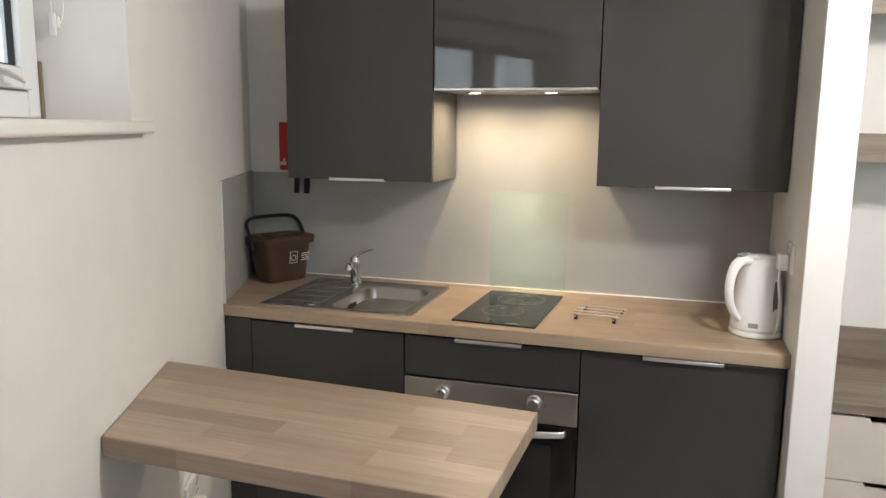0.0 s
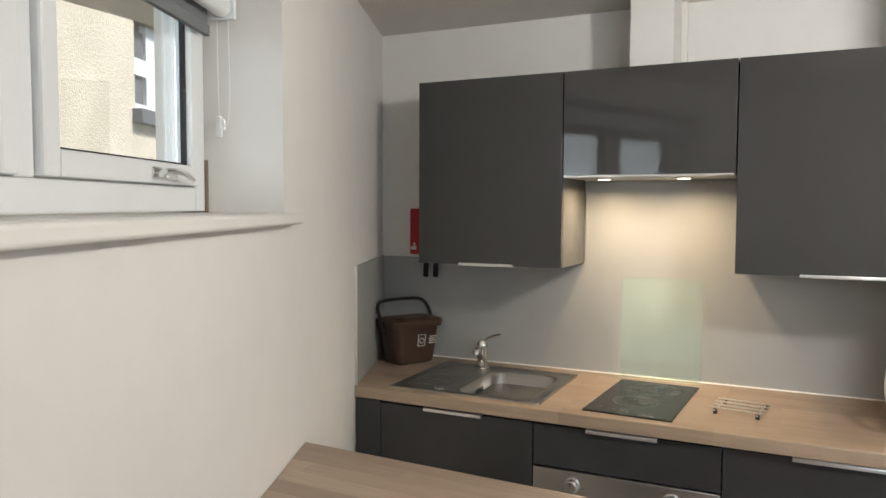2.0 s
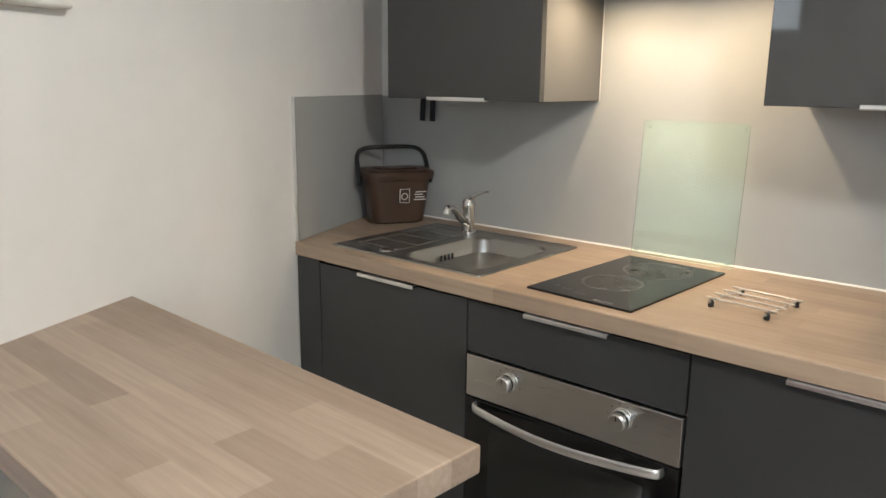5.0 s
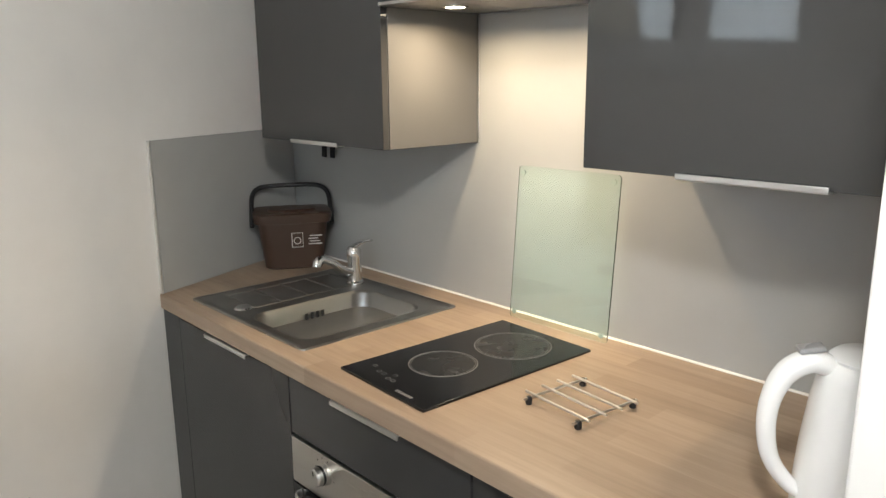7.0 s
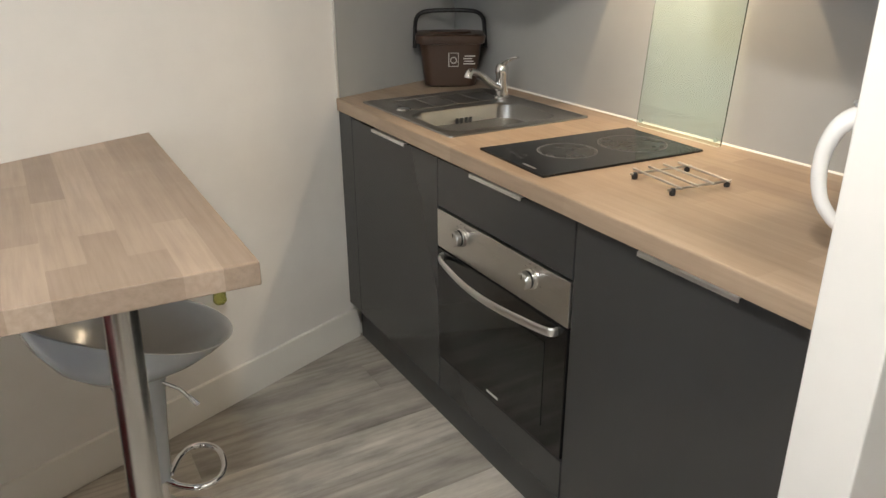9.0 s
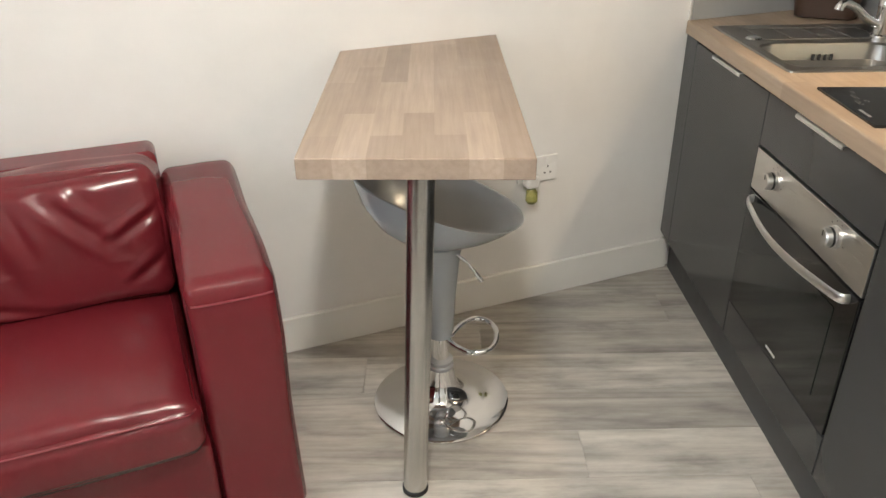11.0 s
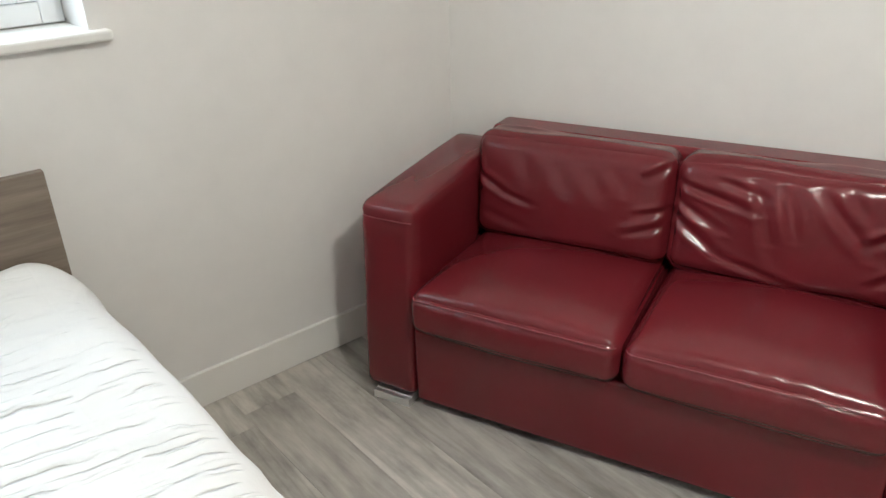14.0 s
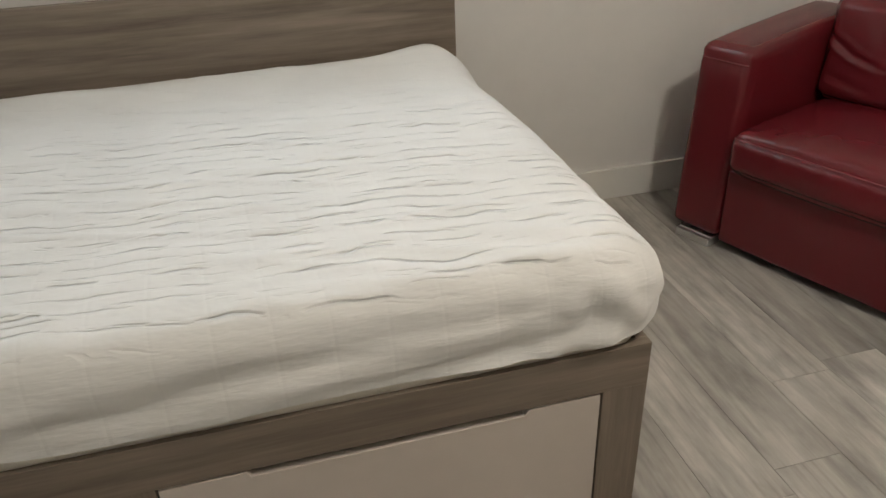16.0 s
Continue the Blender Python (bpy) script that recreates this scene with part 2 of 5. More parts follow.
def quilt(name):
    m = mat(name, (0.8, 0.78, 0.74), 0.85, spec=0.2)
    nt, b = nodes(m)
    b.inputs["Sheen Weight"].default_value = 0.2
    v = coords(nt)

    def math_node(op, a, c=None, d=None):
        n = nt.nodes.new("ShaderNodeMath")
        n.operation = op
        for k, val in enumerate((a, c, d)):
            if val is None:
                continue
            if hasattr(val, "is_linked"):
                nt.links.new(val, n.inputs[k])
            else:
                n.inputs[k].default_value = val
        return n.outputs[0]

    CELL = 0.088        # stitched columns
    flow = noise_tex(nt, coords(nt, (3.2, 3.2, 3.2)), 1.0, 2)
    wob = noise_tex(nt, coords(nt, (15, 15, 15)), 1.0, 1)

    def puckers(row, shift, lo, hi):
        """Wavering creases that run with the headboard and come and go."""
        sp = nt.nodes.new("ShaderNodeSeparateXYZ")
        nt.links.new(v, sp.inputs[0])
        Y = math_node("DIVIDE", math_node("MULTIPLY_ADD", sp.outputs[0], 0.10, sp.outputs[1]), row)
        Y = math_node("MULTIPLY_ADD", flow, 1.9, math_node("ADD", Y, shift))
        Y = math_node("MULTIPLY_ADD", wob, 0.5, Y)
        fy = math_node("ABSOLUTE", math_node("SUBTRACT", math_node("FRACT", Y), 0.5))
        dent = ramp(nt, fy, [(0.0, grey(1)), (0.035, grey(0.62)), (0.09, grey(0.16)), (0.24, grey(0))])
        pick = ramp(nt, noise_tex(nt, coords(nt, (10, 26, 1), loc=(shift, 2 * shift, 0)), 1.0, 2), [(lo, grey(0)), (hi, grey(1))])
        return math_node("MULTIPLY", dent, pick)

    sz = nt.nodes.new("ShaderNodeSeparateXYZ")
    nt.links.new(v, sz.inputs[0])
    top = ramp(nt, sz.outputs[2], [(0.200, grey(0)), (0.217, grey(1))])
    both = math_node("MAXIMUM", puckers(0.047, 0.3, 0.45, 0.62), math_node("MULTIPLY", puckers(0.033, 5.7, 0.48, 0.66), 0.55))
    foot = ramp(nt, sz.outputs[1], [(0.12, grey(0.15)), (0.5, grey(1))])
    h = math_node("MULTIPLY", math_node("MULTIPLY", both, top), foot)
    bump(nt, b, math_node("SUBTRACT", 1.0, h), 1.0, 0.0082)
    cx = math_node("ABSOLUTE", math_node("SUBTRACT", math_node("FRACT", math_node("DIVIDE", math_node("MULTIPLY_ADD", sz.outputs[1], 0.06, sz.outputs[0]), CELL)), 0.5))
    bump(nt, b, ramp(nt, cx, [(0.0, grey(1)), (0.44, grey(0.9)), (0.5, grey(0))]), 0.12, 0.002)
    bump(nt, b, noise_tex(nt, coords(nt, (5, 7, 26)), 1.0, 4, 0.6), 0.45, 0.014)
    bump(nt, b, noise_tex(nt, v, 420, 2), 0.08, 0.0006)
    nt.links.new(ramp(nt, noise_tex(nt, v, 3, 5), [(0.3, (0.68, 0.672, 0.645)), (0.65, (0.74, 0.734, 0.71))]), b.inputs["Base Color"])
    return m


PAINT = wall_paint("wall_paint", (0.74, 0.722, 0.69))
CEIL = wall_paint("ceiling_paint", (0.72, 0.69, 0.64))
TRIM = worn("white_gloss", (0.76, 0.745, 0.70), 0.38, var=0.04, scale=2, bump_s=0, rvar=0.02)
PVC = worn("white_pvc", (0.80, 0.815, 0.82), 0.30, var=0.02, scale=2, bump_s=0, rvar=0.01)
GASKET = worn("black_gasket", (0.02, 0.02, 0.02), 0.6)
DOOR = worn("anthracite_gloss", (0.046, 0.045, 0.044), 0.045, var=0.05, scale=2, bump_scale=7, bump_s=0.008, dist=0.002, rvar=0.012, spec=0.5)
DOOR_BASE = worn("anthracite_satin", (0.038, 0.038, 0.038), 0.16, var=0.06, scale=2, bump_scale=10, bump_s=0.010, dist=0.002, rvar=0.02)
CARCASS = worn("grey_carcass", (0.115, 0.112, 0.106), 0.42, var=0.06)
PLINTH = worn("plinth_grey", (0.055, 0.055, 0.055), 0.4)
SPLASH = worn("splash_grey", (0.345, 0.347, 0.335), 0.50, var=0.07, scale=3, bump_scale=200, bump_s=0.03, spec=0.35)
STAVES = stave_material("oak_worktop", ((0.296, 0.218, 0.154), (0.330, 0.246, 0.175), (0.370, 0.279, 0.200)))
TABLE_STAVES = stave_material("oak_table", ((0.272, 0.206, 0.158), (0.325, 0.250, 0.193), (0.388, 0.304, 0.238)), 0.36)
SILICONE = worn("white_sealant", (0.78, 0.76, 0.72), 0.45, var=0.08)
STEEL = brushed("brushed_steel", (0.60, 0.585, 0.56), 0.30, strength=0.008)
SINK_STEEL = worn("sink_steel", (0.37, 0.362, 0.345), 0.34, 1.0, var=0.06, scale=5, bump_s=0, rvar=0.02)
ALU = brushed("satin_aluminium", (0.78, 0.78, 0.77), 0.32, strength=0.008)
FOOT_METAL = worn("polished_foot", (0.92, 0.92, 0.92), 0.42, 1.0, var=0.04, bump_s=0, rvar=0.05)
CHROME = worn("chrome", (0.80, 0.80, 0.80), 0.07, 1.0, var=0.04, bump_s=0, rvar=0.04)
LEG_STEEL = worn("leg_steel", (0.52, 0.51, 0.49), 0.24, 1.0, var=0.05, scale=9, bump_s=0, rvar=0.03)
BLACK_GLASS = worn("black_ceramic_glass", (0.008, 0.008, 0.009), 0.10, var=0.3, bump_s=0, rvar=0.06)
OVEN_GLASS = worn("oven_glass", (0.008, 0.008, 0.008), 0.08, var=0.2, bump_s=0, rvar=0.03)
OVEN_BLACK = worn("oven_black", (0.012, 0.012, 0.012), 0.35)
RING = worn("hob_marking", (0.15, 0.15, 0.15), 0.5)
MARK = worn("pale_print", (0.62, 0.60, 0.56), 0.6)
BROWN = worn("brown_plastic", (0.050, 0.027, 0.017), 0.38, var=0.15, scale=8, bump_scale=300, bump_s=0.08)
BLACK = worn("black_plastic", (0.012, 0.012, 0.013), 0.42)
RED = worn("red_plastic", (0.42, 0.012, 0.018), 0.38)
WEB = worn("black_webbing", (0.008, 0.008, 0.010), 0.85, bump_scale=500, bump_s=0.3)
KETTLE = worn("white_plastic", (0.80, 0.80, 0.79), 0.22, var=0.04, bump_s=0, rvar=0.02)
GAUGE = worn("grey_gauge", (0.20, 0.205, 0.20), 0.15)
GREYP = worn("grey_plastic", (0.30, 0.30, 0.30), 0.3)
SOCKET = worn("socket_white", (0.78, 0.77, 0.74), 0.3, var=0.04, bump_s=0)
STOOL = worn("silver_grey_shell", (0.40, 0.42, 0.44), 0.22, 0.22, var=0.06, scale=4, bump_s=0, coat=0.4, rvar=0.02)
LEATHER = leather("oxblood_leather")
SEAM = worn("red_thread", (0.22, 0.03, 0.04), 0.5)
UNDER = worn("black_lining", (0.01, 0.01, 0.01), 0.9)
OAK = grained("grey_oak_board", (0.118, 0.091, 0.069), (0.185, 0.147, 0.114), (0.245, 0.199, 0.158), "X", 0.5, 0.8)
OAK_V = grained("grey_oak_upright", (0.118, 0.091, 0.069), (0.185, 0.147, 0.114), (0.245, 0.199, 0.158), "Z", 0.5, 0.8)
CREAM = worn("cream_front", (0.56, 0.50, 0.45), 0.42, var=0.05)
QUILT = quilt("quilted_cotton")
SHEET = worn("cream_ticking", (0.68, 0.64, 0.56), 0.85, var=0.08, bump_scale=300, bump_s=0.15)
PLANK = plank_material("grey_wood_plank")
UNDERLAY = worn("floor_joint", (0.05, 0.045, 0.04), 0.8)
BLIND = worn("blind_grey", (0.19, 0.20, 0.205), 0.8, bump_scale=500, bump_s=0.15)
AMBER = mat("amber_oil", (0.55, 0.55, 0.20), 0.1, transmission=0.7)
GREEN_GLASS = mat("green_glass", (0.83, 0.935, 0.885), 0.03, transmission=1.0, ior=1.45)
PANE = mat("window_pane", (0.96, 0.98, 0.97), 0.0, transmission=1.0, ior=1.45)
LAMP_GLOW = mat("lamp_lens", (1, 0.9, 0.7), 0.3)
LAMP_GLOW.node_tree.nodes["Principled BSDF"].inputs["Emission Color"].default_value = (1.0, 0.84, 0.58, 1)
LAMP_GLOW.node_tree.nodes["Principled BSDF"].inputs["Emission Strength"].default_value = 14

LAMP_SOFT = mat("opal_diffuser", (0.9, 0.88, 0.84), 0.4)
LAMP_SOFT.node_tree.nodes["Principled BSDF"].inputs["Emission Color"].default_value = (1.0, 0.90, 0.75, 1)
LAMP_SOFT.node_tree.nodes["Principled BSDF"].inputs["Emission Strength"].default_value = 5


def roughcast(name):
    m = mat(name, (0.62, 0.56, 0.45), 0.9, spec=0.2)
    nt, b = nodes(m)
    v = coords(nt)
    vo = nt.nodes.new("ShaderNodeTexVoronoi")
    vo.inputs["Scale"].default_value = 55
    nt.links.new(v, vo.inputs["Vector"])
    c = ramp(nt, noise_tex(nt, v, 45, 4), [(0.3, (0.50, 0.44, 0.34)), (0.5, (0.66, 0.60, 0.49)), (0.72, (0.76, 0.72, 0.62))])
    c = mixc(nt, 0.5, c, ramp(nt, noise_tex(nt, v, 2.2, 5), [(0.35, (0.80, 0.78, 0.72)), (0.65, (1.05, 1.04, 1.0))]), "MULTIPLY")
    nt.links.new(c, b.inputs["Base Color"])
    bump(nt, b, vo.outputs["Distance"], 0.35, 0.010)
    return m


ROUGHCAST = roughcast("roughcast")
TARMAC = worn("tarmac", (0.05, 0.05, 0.048), 0.9, var=0.3, scale=2, bump_scale=90, bump_s=0.5)
SLATE = worn("slate_grey", (0.13, 0.135, 0.14), 0.7)

# ---- mesh helpers ----


FLAT = 7        # marks the broad faces of bevelled slabs, which are shaded flat


def mark_flat(bm, bev):
    for f in bm.faces:
        if not bev or min(e.calc_length() for e in f.edges) > bev * 1.3:
            f.material_index = FLAT
    return bm


def B(lo, hi, bev=0.002, seg=2):
    bm = bmesh.new()
    bmesh.ops.create_cube(bm, size=1)
    for v in bm.verts:
        for i in range(3):
            v.co[i] = lo[i] if v.co[i] < 0 else hi[i]
    if bev:
        bmesh.ops.bevel(bm, geom=list(bm.edges), offset=bev, segments=seg, profile=0.5, affect="EDGES")
    return mark_flat(bm, bev)


def prism(outline, z0, z1, bev=0.0, seg=2):
    """An upright slab with the given outline, seen from above."""
    bm = bmesh.new()
    vs = [bm.verts.new((x, y, z0)) for x, y in outline]
    f = bm.faces.new(vs)
    up = bmesh.ops.extrude_face_region(bm, geom=[f])
    for v in up["geom"]:
        if isinstance(v, bmesh.types.BMVert):
            v.co.z = z1
    bmesh.ops.recalc_face_normals(bm, faces=list(bm.faces))
    if bev:
        bmesh.ops.bevel(bm, geom=list(bm.edges), offset=bev, segments=seg, profile=0.5, affect="EDGES")
    return mark_flat(bm, bev)


def lathe(profile, seg=40, cap=True):
    bm = bmesh.new()
    rows = []
    for r, z in profile:
        rows.append([bm.verts.new((r * math.cos(2 * math.pi * i / seg), r * math.sin(2 * math.pi * i / seg), z)) for i in range(seg)])
    for a, b in zip(rows, rows[1:]):
        for i in range(seg):
            bm.faces.new((a[i], a[(i + 1) % seg], b[(i + 1) % seg], b[i]))
    if cap:
        bm.faces.new(rows[0][::-1])
        bm.faces.new(rows[-1])
    bmesh.ops.recalc_face_normals(bm, faces=list(bm.faces))
    return bm


def sweep(points, radius, seg=12, closed=False, flat=1.0):
    """A round bar along a line of points; radius may be a list."""
    pts = [Vector(p) for p in points]
    n = len(pts)
    rad = list(radius) if isinstance(radius, (list, tuple)) else [radius] * n
    if n >= 4 and not closed:
        fine_p, fine_r = [], []
        for i in range(n - 1):
            p0, p1, p2, p3 = pts[max(0, i - 1)], pts[i], pts[i + 1], pts[min(n - 1, i + 2)]
            for k in range(4):
                t = k / 4
                fine_p.append(0.5 * (2 * p1 + (p2 - p0) * t + (2 * p0 - 5 * p1 + 4 * p2 - p3) * t * t + (3 * p1 - p0 - 3 * p2 + p3) * t ** 3))
                fine_r.append(rad[i] + (rad[i + 1] - rad[i]) * t)
        pts, rad = fine_p + [pts[-1]], fine_r + [rad[-1]]
        n = len(pts)
    bm = bmesh.new()
    rings, up = [], None
    for i, p in enumerate(pts):
        a = pts[(i - 1) % n] if closed or i > 0 else p
        b = pts[(i + 1) % n] if closed or i < n - 1 else p
        d = (b - a).normalized()
        if up is None:
            up = Vector((0, 0, 1)) if abs(d.z) < 0.9 else Vector((1, 0, 0))
        side = d.cross(up).normalized()
        up = side.cross(d).normalized()
        rings.append([bm.verts.new(p + rad[i] * (math.cos(2 * math.pi * k / seg) * side + flat * math.sin(2 * math.pi * k / seg) * up)) for k in range(seg)])
    for i in range(n if closed else n - 1):
        a, b = rings[i], rings[(i + 1) % n]
        for k in range(seg):
            bm.faces.new((a[k], a[(k + 1) % seg], b[(k + 1) % seg], b[k]))
    if not closed:
        bm.faces.new(rings[0][::-1])
        bm.faces.new(rings[-1])
    bmesh.ops.recalc_face_normals(bm, faces=list(bm.faces))
    return bm


def rounded(w, h, r, n=5):
    """Outline of a rectangle with round corners, centred."""
    out = []
    for cx, cy, a in ((w / 2 - r, h / 2 - r, 0), (-w / 2 + r, h / 2 - r, 90), (-w / 2 + r, -h / 2 + r, 180), (w / 2 - r, -h / 2 + r, 270)):
        out += [(cx + r * math.cos(radians(a + 90 * i / n)), cy + r * math.sin(radians(a + 90 * i / n))) for i in range(n + 1)]
    return out


def moved(bm, m):
    bmesh.ops.transform(bm, matrix=m, verts=list(bm.verts))
    return bm


def join(*bms):
    out = bms[0]
    for b in bms[1:]:
        me = bpy.data.meshes.new("t")
        b.to_mesh(me)
        out.from_mesh(me)
        bpy.data.meshes.remove(me)
        b.free()
    return out


def mesh_of(name, bm, material, smooth=True):
    me = bpy.data.meshes.new(name)
    if smooth:
        for f in bm.faces:
            f.smooth = f.material_index != FLAT
        for e in bm.edges:
            if len(e.link_faces) == 2 and e.calc_face_angle(0) > radians(38):
                e.smooth = False
    for f in bm.faces:
        f.material_index = 0
    bm.to_mesh(me)
    bm.free()
    me.materials.append(material)
    return me


def part(name, bm, material, parent=None, label="", smooth=True):
    ob = new(name, mesh_of(name, bm, material, smooth))
    if parent is not None:
        ob.parent = parent
    if label:
        ob["label"] = label
    return ob


def thing(name, m, label, category, group=""):
    ob = new(name)
    ob.empty_display_size = 0.1
    ob.matrix_world = m
    return tagged(ob, label, category, group)


def setting(name, bm, material, label, category, m=None, smooth=True):
    ob = part(name, bm, material, None, "", smooth)
    if m is not None:
        ob.matrix_world = m
    return tagged(ob, label, category, kind="structure")


def wall_with_hole(x0, x1, z1, hole, t):
    """A wall along local x, its face at y=0 and its thickness towards -y, with one opening."""
    if hole is None:
        return B((x0, -t, 0), (x1, 0, z1), 0)
    hx0, hx1, hz0, hz1 = hole
    bm = bmesh.new()
    xs, zs = (x0, hx0, hx1, x1), (0, hz0, hz1, z1)
    for y, flip in ((0, False), (-t, True)):
        vs = [[bm.verts.new((x, y, z)) for x in xs] for z in zs]
        for i in range(3):
            for j in range(3):
                if (i, j) == (1, 1):
                    continue
                q = [vs[i][j], vs[i][j + 1], vs[i + 1][j + 1], vs[i + 1][j]]
                bm.faces.new(q if flip else q[::-1])
    bm.verts.ensure_lookup_table()
    v = bm.verts
    front, back = list(v)[:16], list(v)[16:]
    for loop in ((0, 1, 2, 3, 7, 11, 15, 14, 13, 12, 8, 4), (5, 6, 10, 9)):
        for k in range(len(loop)):
            a, b = loop[k], loop[(k + 1) % len(loop)]
            bm.faces.new((front[a], front[b], back[b], back[a]))
    bmesh.ops.recalc_face_normals(bm, faces=list(bm.faces))
    return bm


# ---- the large structure ----
WIN1 = (0.875, 2.24, 1.535, 2.10)
WIN2 = (2.28, 3.72, 1.165, 2.10)
setting("wall_west", wall_with_hole(S_N - 0.02, S_S + 0.02, ZC, WIN1, 0.315), PAINT, "off-white painted wall with a deep window opening", "wall", M_A, False)
M_B = Matrix(((1, 0, 0, 0), (0, 1, 0, YB), (0, 0, 1, 0), (0, 0, 0, 1)))
setting("wall_south", wall_with_hole(1.02, XE + 0.2, ZC, WIN2, 0.34), PAINT, "off-white painted wall with a window above the bed", "wall", M_B, False)
setting("wall_north", B((-0.30, 0, 0), (XE + 0.2, 0.2, ZC), 0), PAINT, "off-white painted wall behind the kitchen units", "wall", smooth=False)
setting("wall_east", B((XE, YB, 0), (XE + 0.2, 0, ZC), 0), PAINT, "off-white painted end wall", "wall", smooth=False)
setting("wall_partition", B((1.815, -0.69, 0), (1.914, -0.001, ZC - 0.001), 0.004), PAINT, "narrow white partition wall beside the kitchen units", "wall")
setting("ceiling", B((-1.0, YB - 0.3, ZC), (XE + 0.2, 0.2, ZC + 0.15), 0), CEIL, "off-white painted flat ceiling", "ceiling", smooth=False)
floor = setting("floor", B((-0.9, YB - 0.3, -0.12), (XE + 0.2, 0.2, -0.006), 0), UNDERLAY, "grey wood-effect plank floor", "floor", smooth=False)


cl = thing("ceiling_light", pose(*LIGHT_AT, ZC), "round white flush ceiling light, switched on", "ceiling light")
part("base", lathe([(0.150, -0.001), (0.155, -0.004), (0.155, -0.030), (0.148, -0.034)], 48), PVC, cl)
part("diffuser", lathe([(0.140, -0.034), (0.140, -0.050), (0.120, -0.062), (0.06, -0.068), (0.001, -0.069)], 48), LAMP_SOFT, cl, "glowing opal diffuser")


def skirting(name, m, x0, x1, label):
    ob = setting(name, B((x0, 0, 0), (x1, 0.015, 0.122), 0.003), TRIM, label, "baseboard", m)
    return ob


skirting("baseboard", M_A, -0.022, S_S - 0.006, "white painted skirting board along the window wall")
skirting("baseboard", M_B, 1.155, XE, "white painted skirting board behind bed and sofa")

# outside
setting("ground", B((-60, -60, -0.45), (60, 60, -0.35), 0), TARMAC, "grey tarmac yard outside", "ground", smooth=False)
house = thing("house", M_A @ pose(1.5, -2.6, -0.35), "neighbouring house with cream roughcast wall", "house")
part("wall", wall_with_hole(-11, 7, 5.2, (-5.90, -5.08, 2.72, 3.52), 0.3), ROUGHCAST, house, smooth=False)
part("roof", moved(B((-11.3, -0.9, 5.2), (7.3, 0.25, 5.34), 0.01), Matrix.Identity(4)), SLATE, house, "grey slate eaves")
hw = part("window", join(B((-5.90, -0.16, 2.72), (-5.80, -0.10, 3.52)), B((-5.72, -0.16, 2.72), (-5.50, -0.10, 3.52)), B((-5.14, -0.16, 2.72), (-5.08, -0.10, 3.52)), B((-5.50, -0.16, 2.72), (-5.14, -0.10, 2.80)), B((-5.50, -0.16, 3.05), (-5.14, -0.10, 3.20))), PVC, house, "white framed window")
part("pane", B((-5.80, -0.14, 2.80), (-5.14, -0.13, 3.45), 0), SLATE, hw)
part("sill", B((-5.95, -0.1, 2.60), (-5.03, 0.09, 2.72), 0.006), SLATE, house, "dark grey window sill")


def window_unit(name, m, s0, s1, z0, z1, lights, label, handles=True):
    """A white plastic window in a wall's opening; local y=0 is the inner face of its frame."""
    w = thing(name, m, label, "window")
    w["kind"] = "structure"
    D = -0.065
    part("window_frame", join(
        B((s0, D, z0), (s0 + 0.055, 0, z1), 0.004), B((s1 - 0.055, D, z0), (s1, 0, z1), 0.004),
        B((s0 + 0.055, D, z0), (s1 - 0.055, 0, z0 + 0.055), 0.004), B((s0 + 0.055, D, z1 - 0.055), (s1 - 0.055, 0, z1), 0.004)), PVC, w)
    wid = (s1 - s0 - 0.11) / lights
    for i in range(lights):
        a = s0 + 0.055 + wid * i
        b = a + wid
        if i:
            part("mullion", B((a - 0.024, D, z0 + 0.055), (a + 0.024, 0, z1 - 0.055), 0.004), PVC, w)
            a += 0.024
        if i < lights - 1:
            b -= 0.024
        lo, hi = z0 + 0.055, z1 - 0.055
        F = 0.048
        sash = part("sash", join(
            B((a + 0.003, D + 0.005, lo + 0.003), (a + F, 0.014, hi - 0.003), 0.006), B((b - F, D + 0.005, lo + 0.003), (b - 0.003, 0.014, hi - 0.003), 0.006),
            B((a + F, D + 0.005, lo + 0.003), (b - F, 0.014, lo + F), 0.006), B((a + F, D + 0.005, hi - F), (b - F, 0.014, hi - 0.003), 0.006)), PVC, w)
        part("gasket", join(
            B((a + F, -0.012, lo + F), (a + F + 0.005, 0.0, hi - F), 0), B((b - F - 0.005, -0.012, lo + F), (b - F, 0.0, hi - F), 0),
            B((a + F, -0.012, lo + F), (b - F, 0.0, lo + F + 0.004), 0), B((a + F, -0.012, hi - F - 0.005), (b - F, 0.0, hi - F), 0)), GASKET, sash, "black rubber gasket", smooth=False)
        p = part("pane", B((a + F, -0.028, lo + F), (b - F, -0.022, hi - F), 0), PANE, sash, smooth=False)
        p.visible_shadow = False
        if handles:
            hx = a + 0.20 if i == 0 else b - 0.20
            part("handle", join(
                B((hx - 0.06, 0.014, lo + 0.012), (hx + 0.05, 0.020, lo + 0.036), 0.003),
                sweep([(hx + 0.03, 0.02, lo + 0.024), (hx + 0.03, 0.04, lo + 0.024)], 0.009),
                sweep([(hx + 0.045, 0.038, lo + 0.026), (hx + 0.01, 0.046, lo + 0.028), (hx - 0.04, 0.046, lo + 0.022), (hx - 0.09, 0.040, lo + 0.014)], [0.009, 0.010, 0.008, 0.005], 12, flat=0.7)), CHROME, sash, "chrome window handle")
    return w


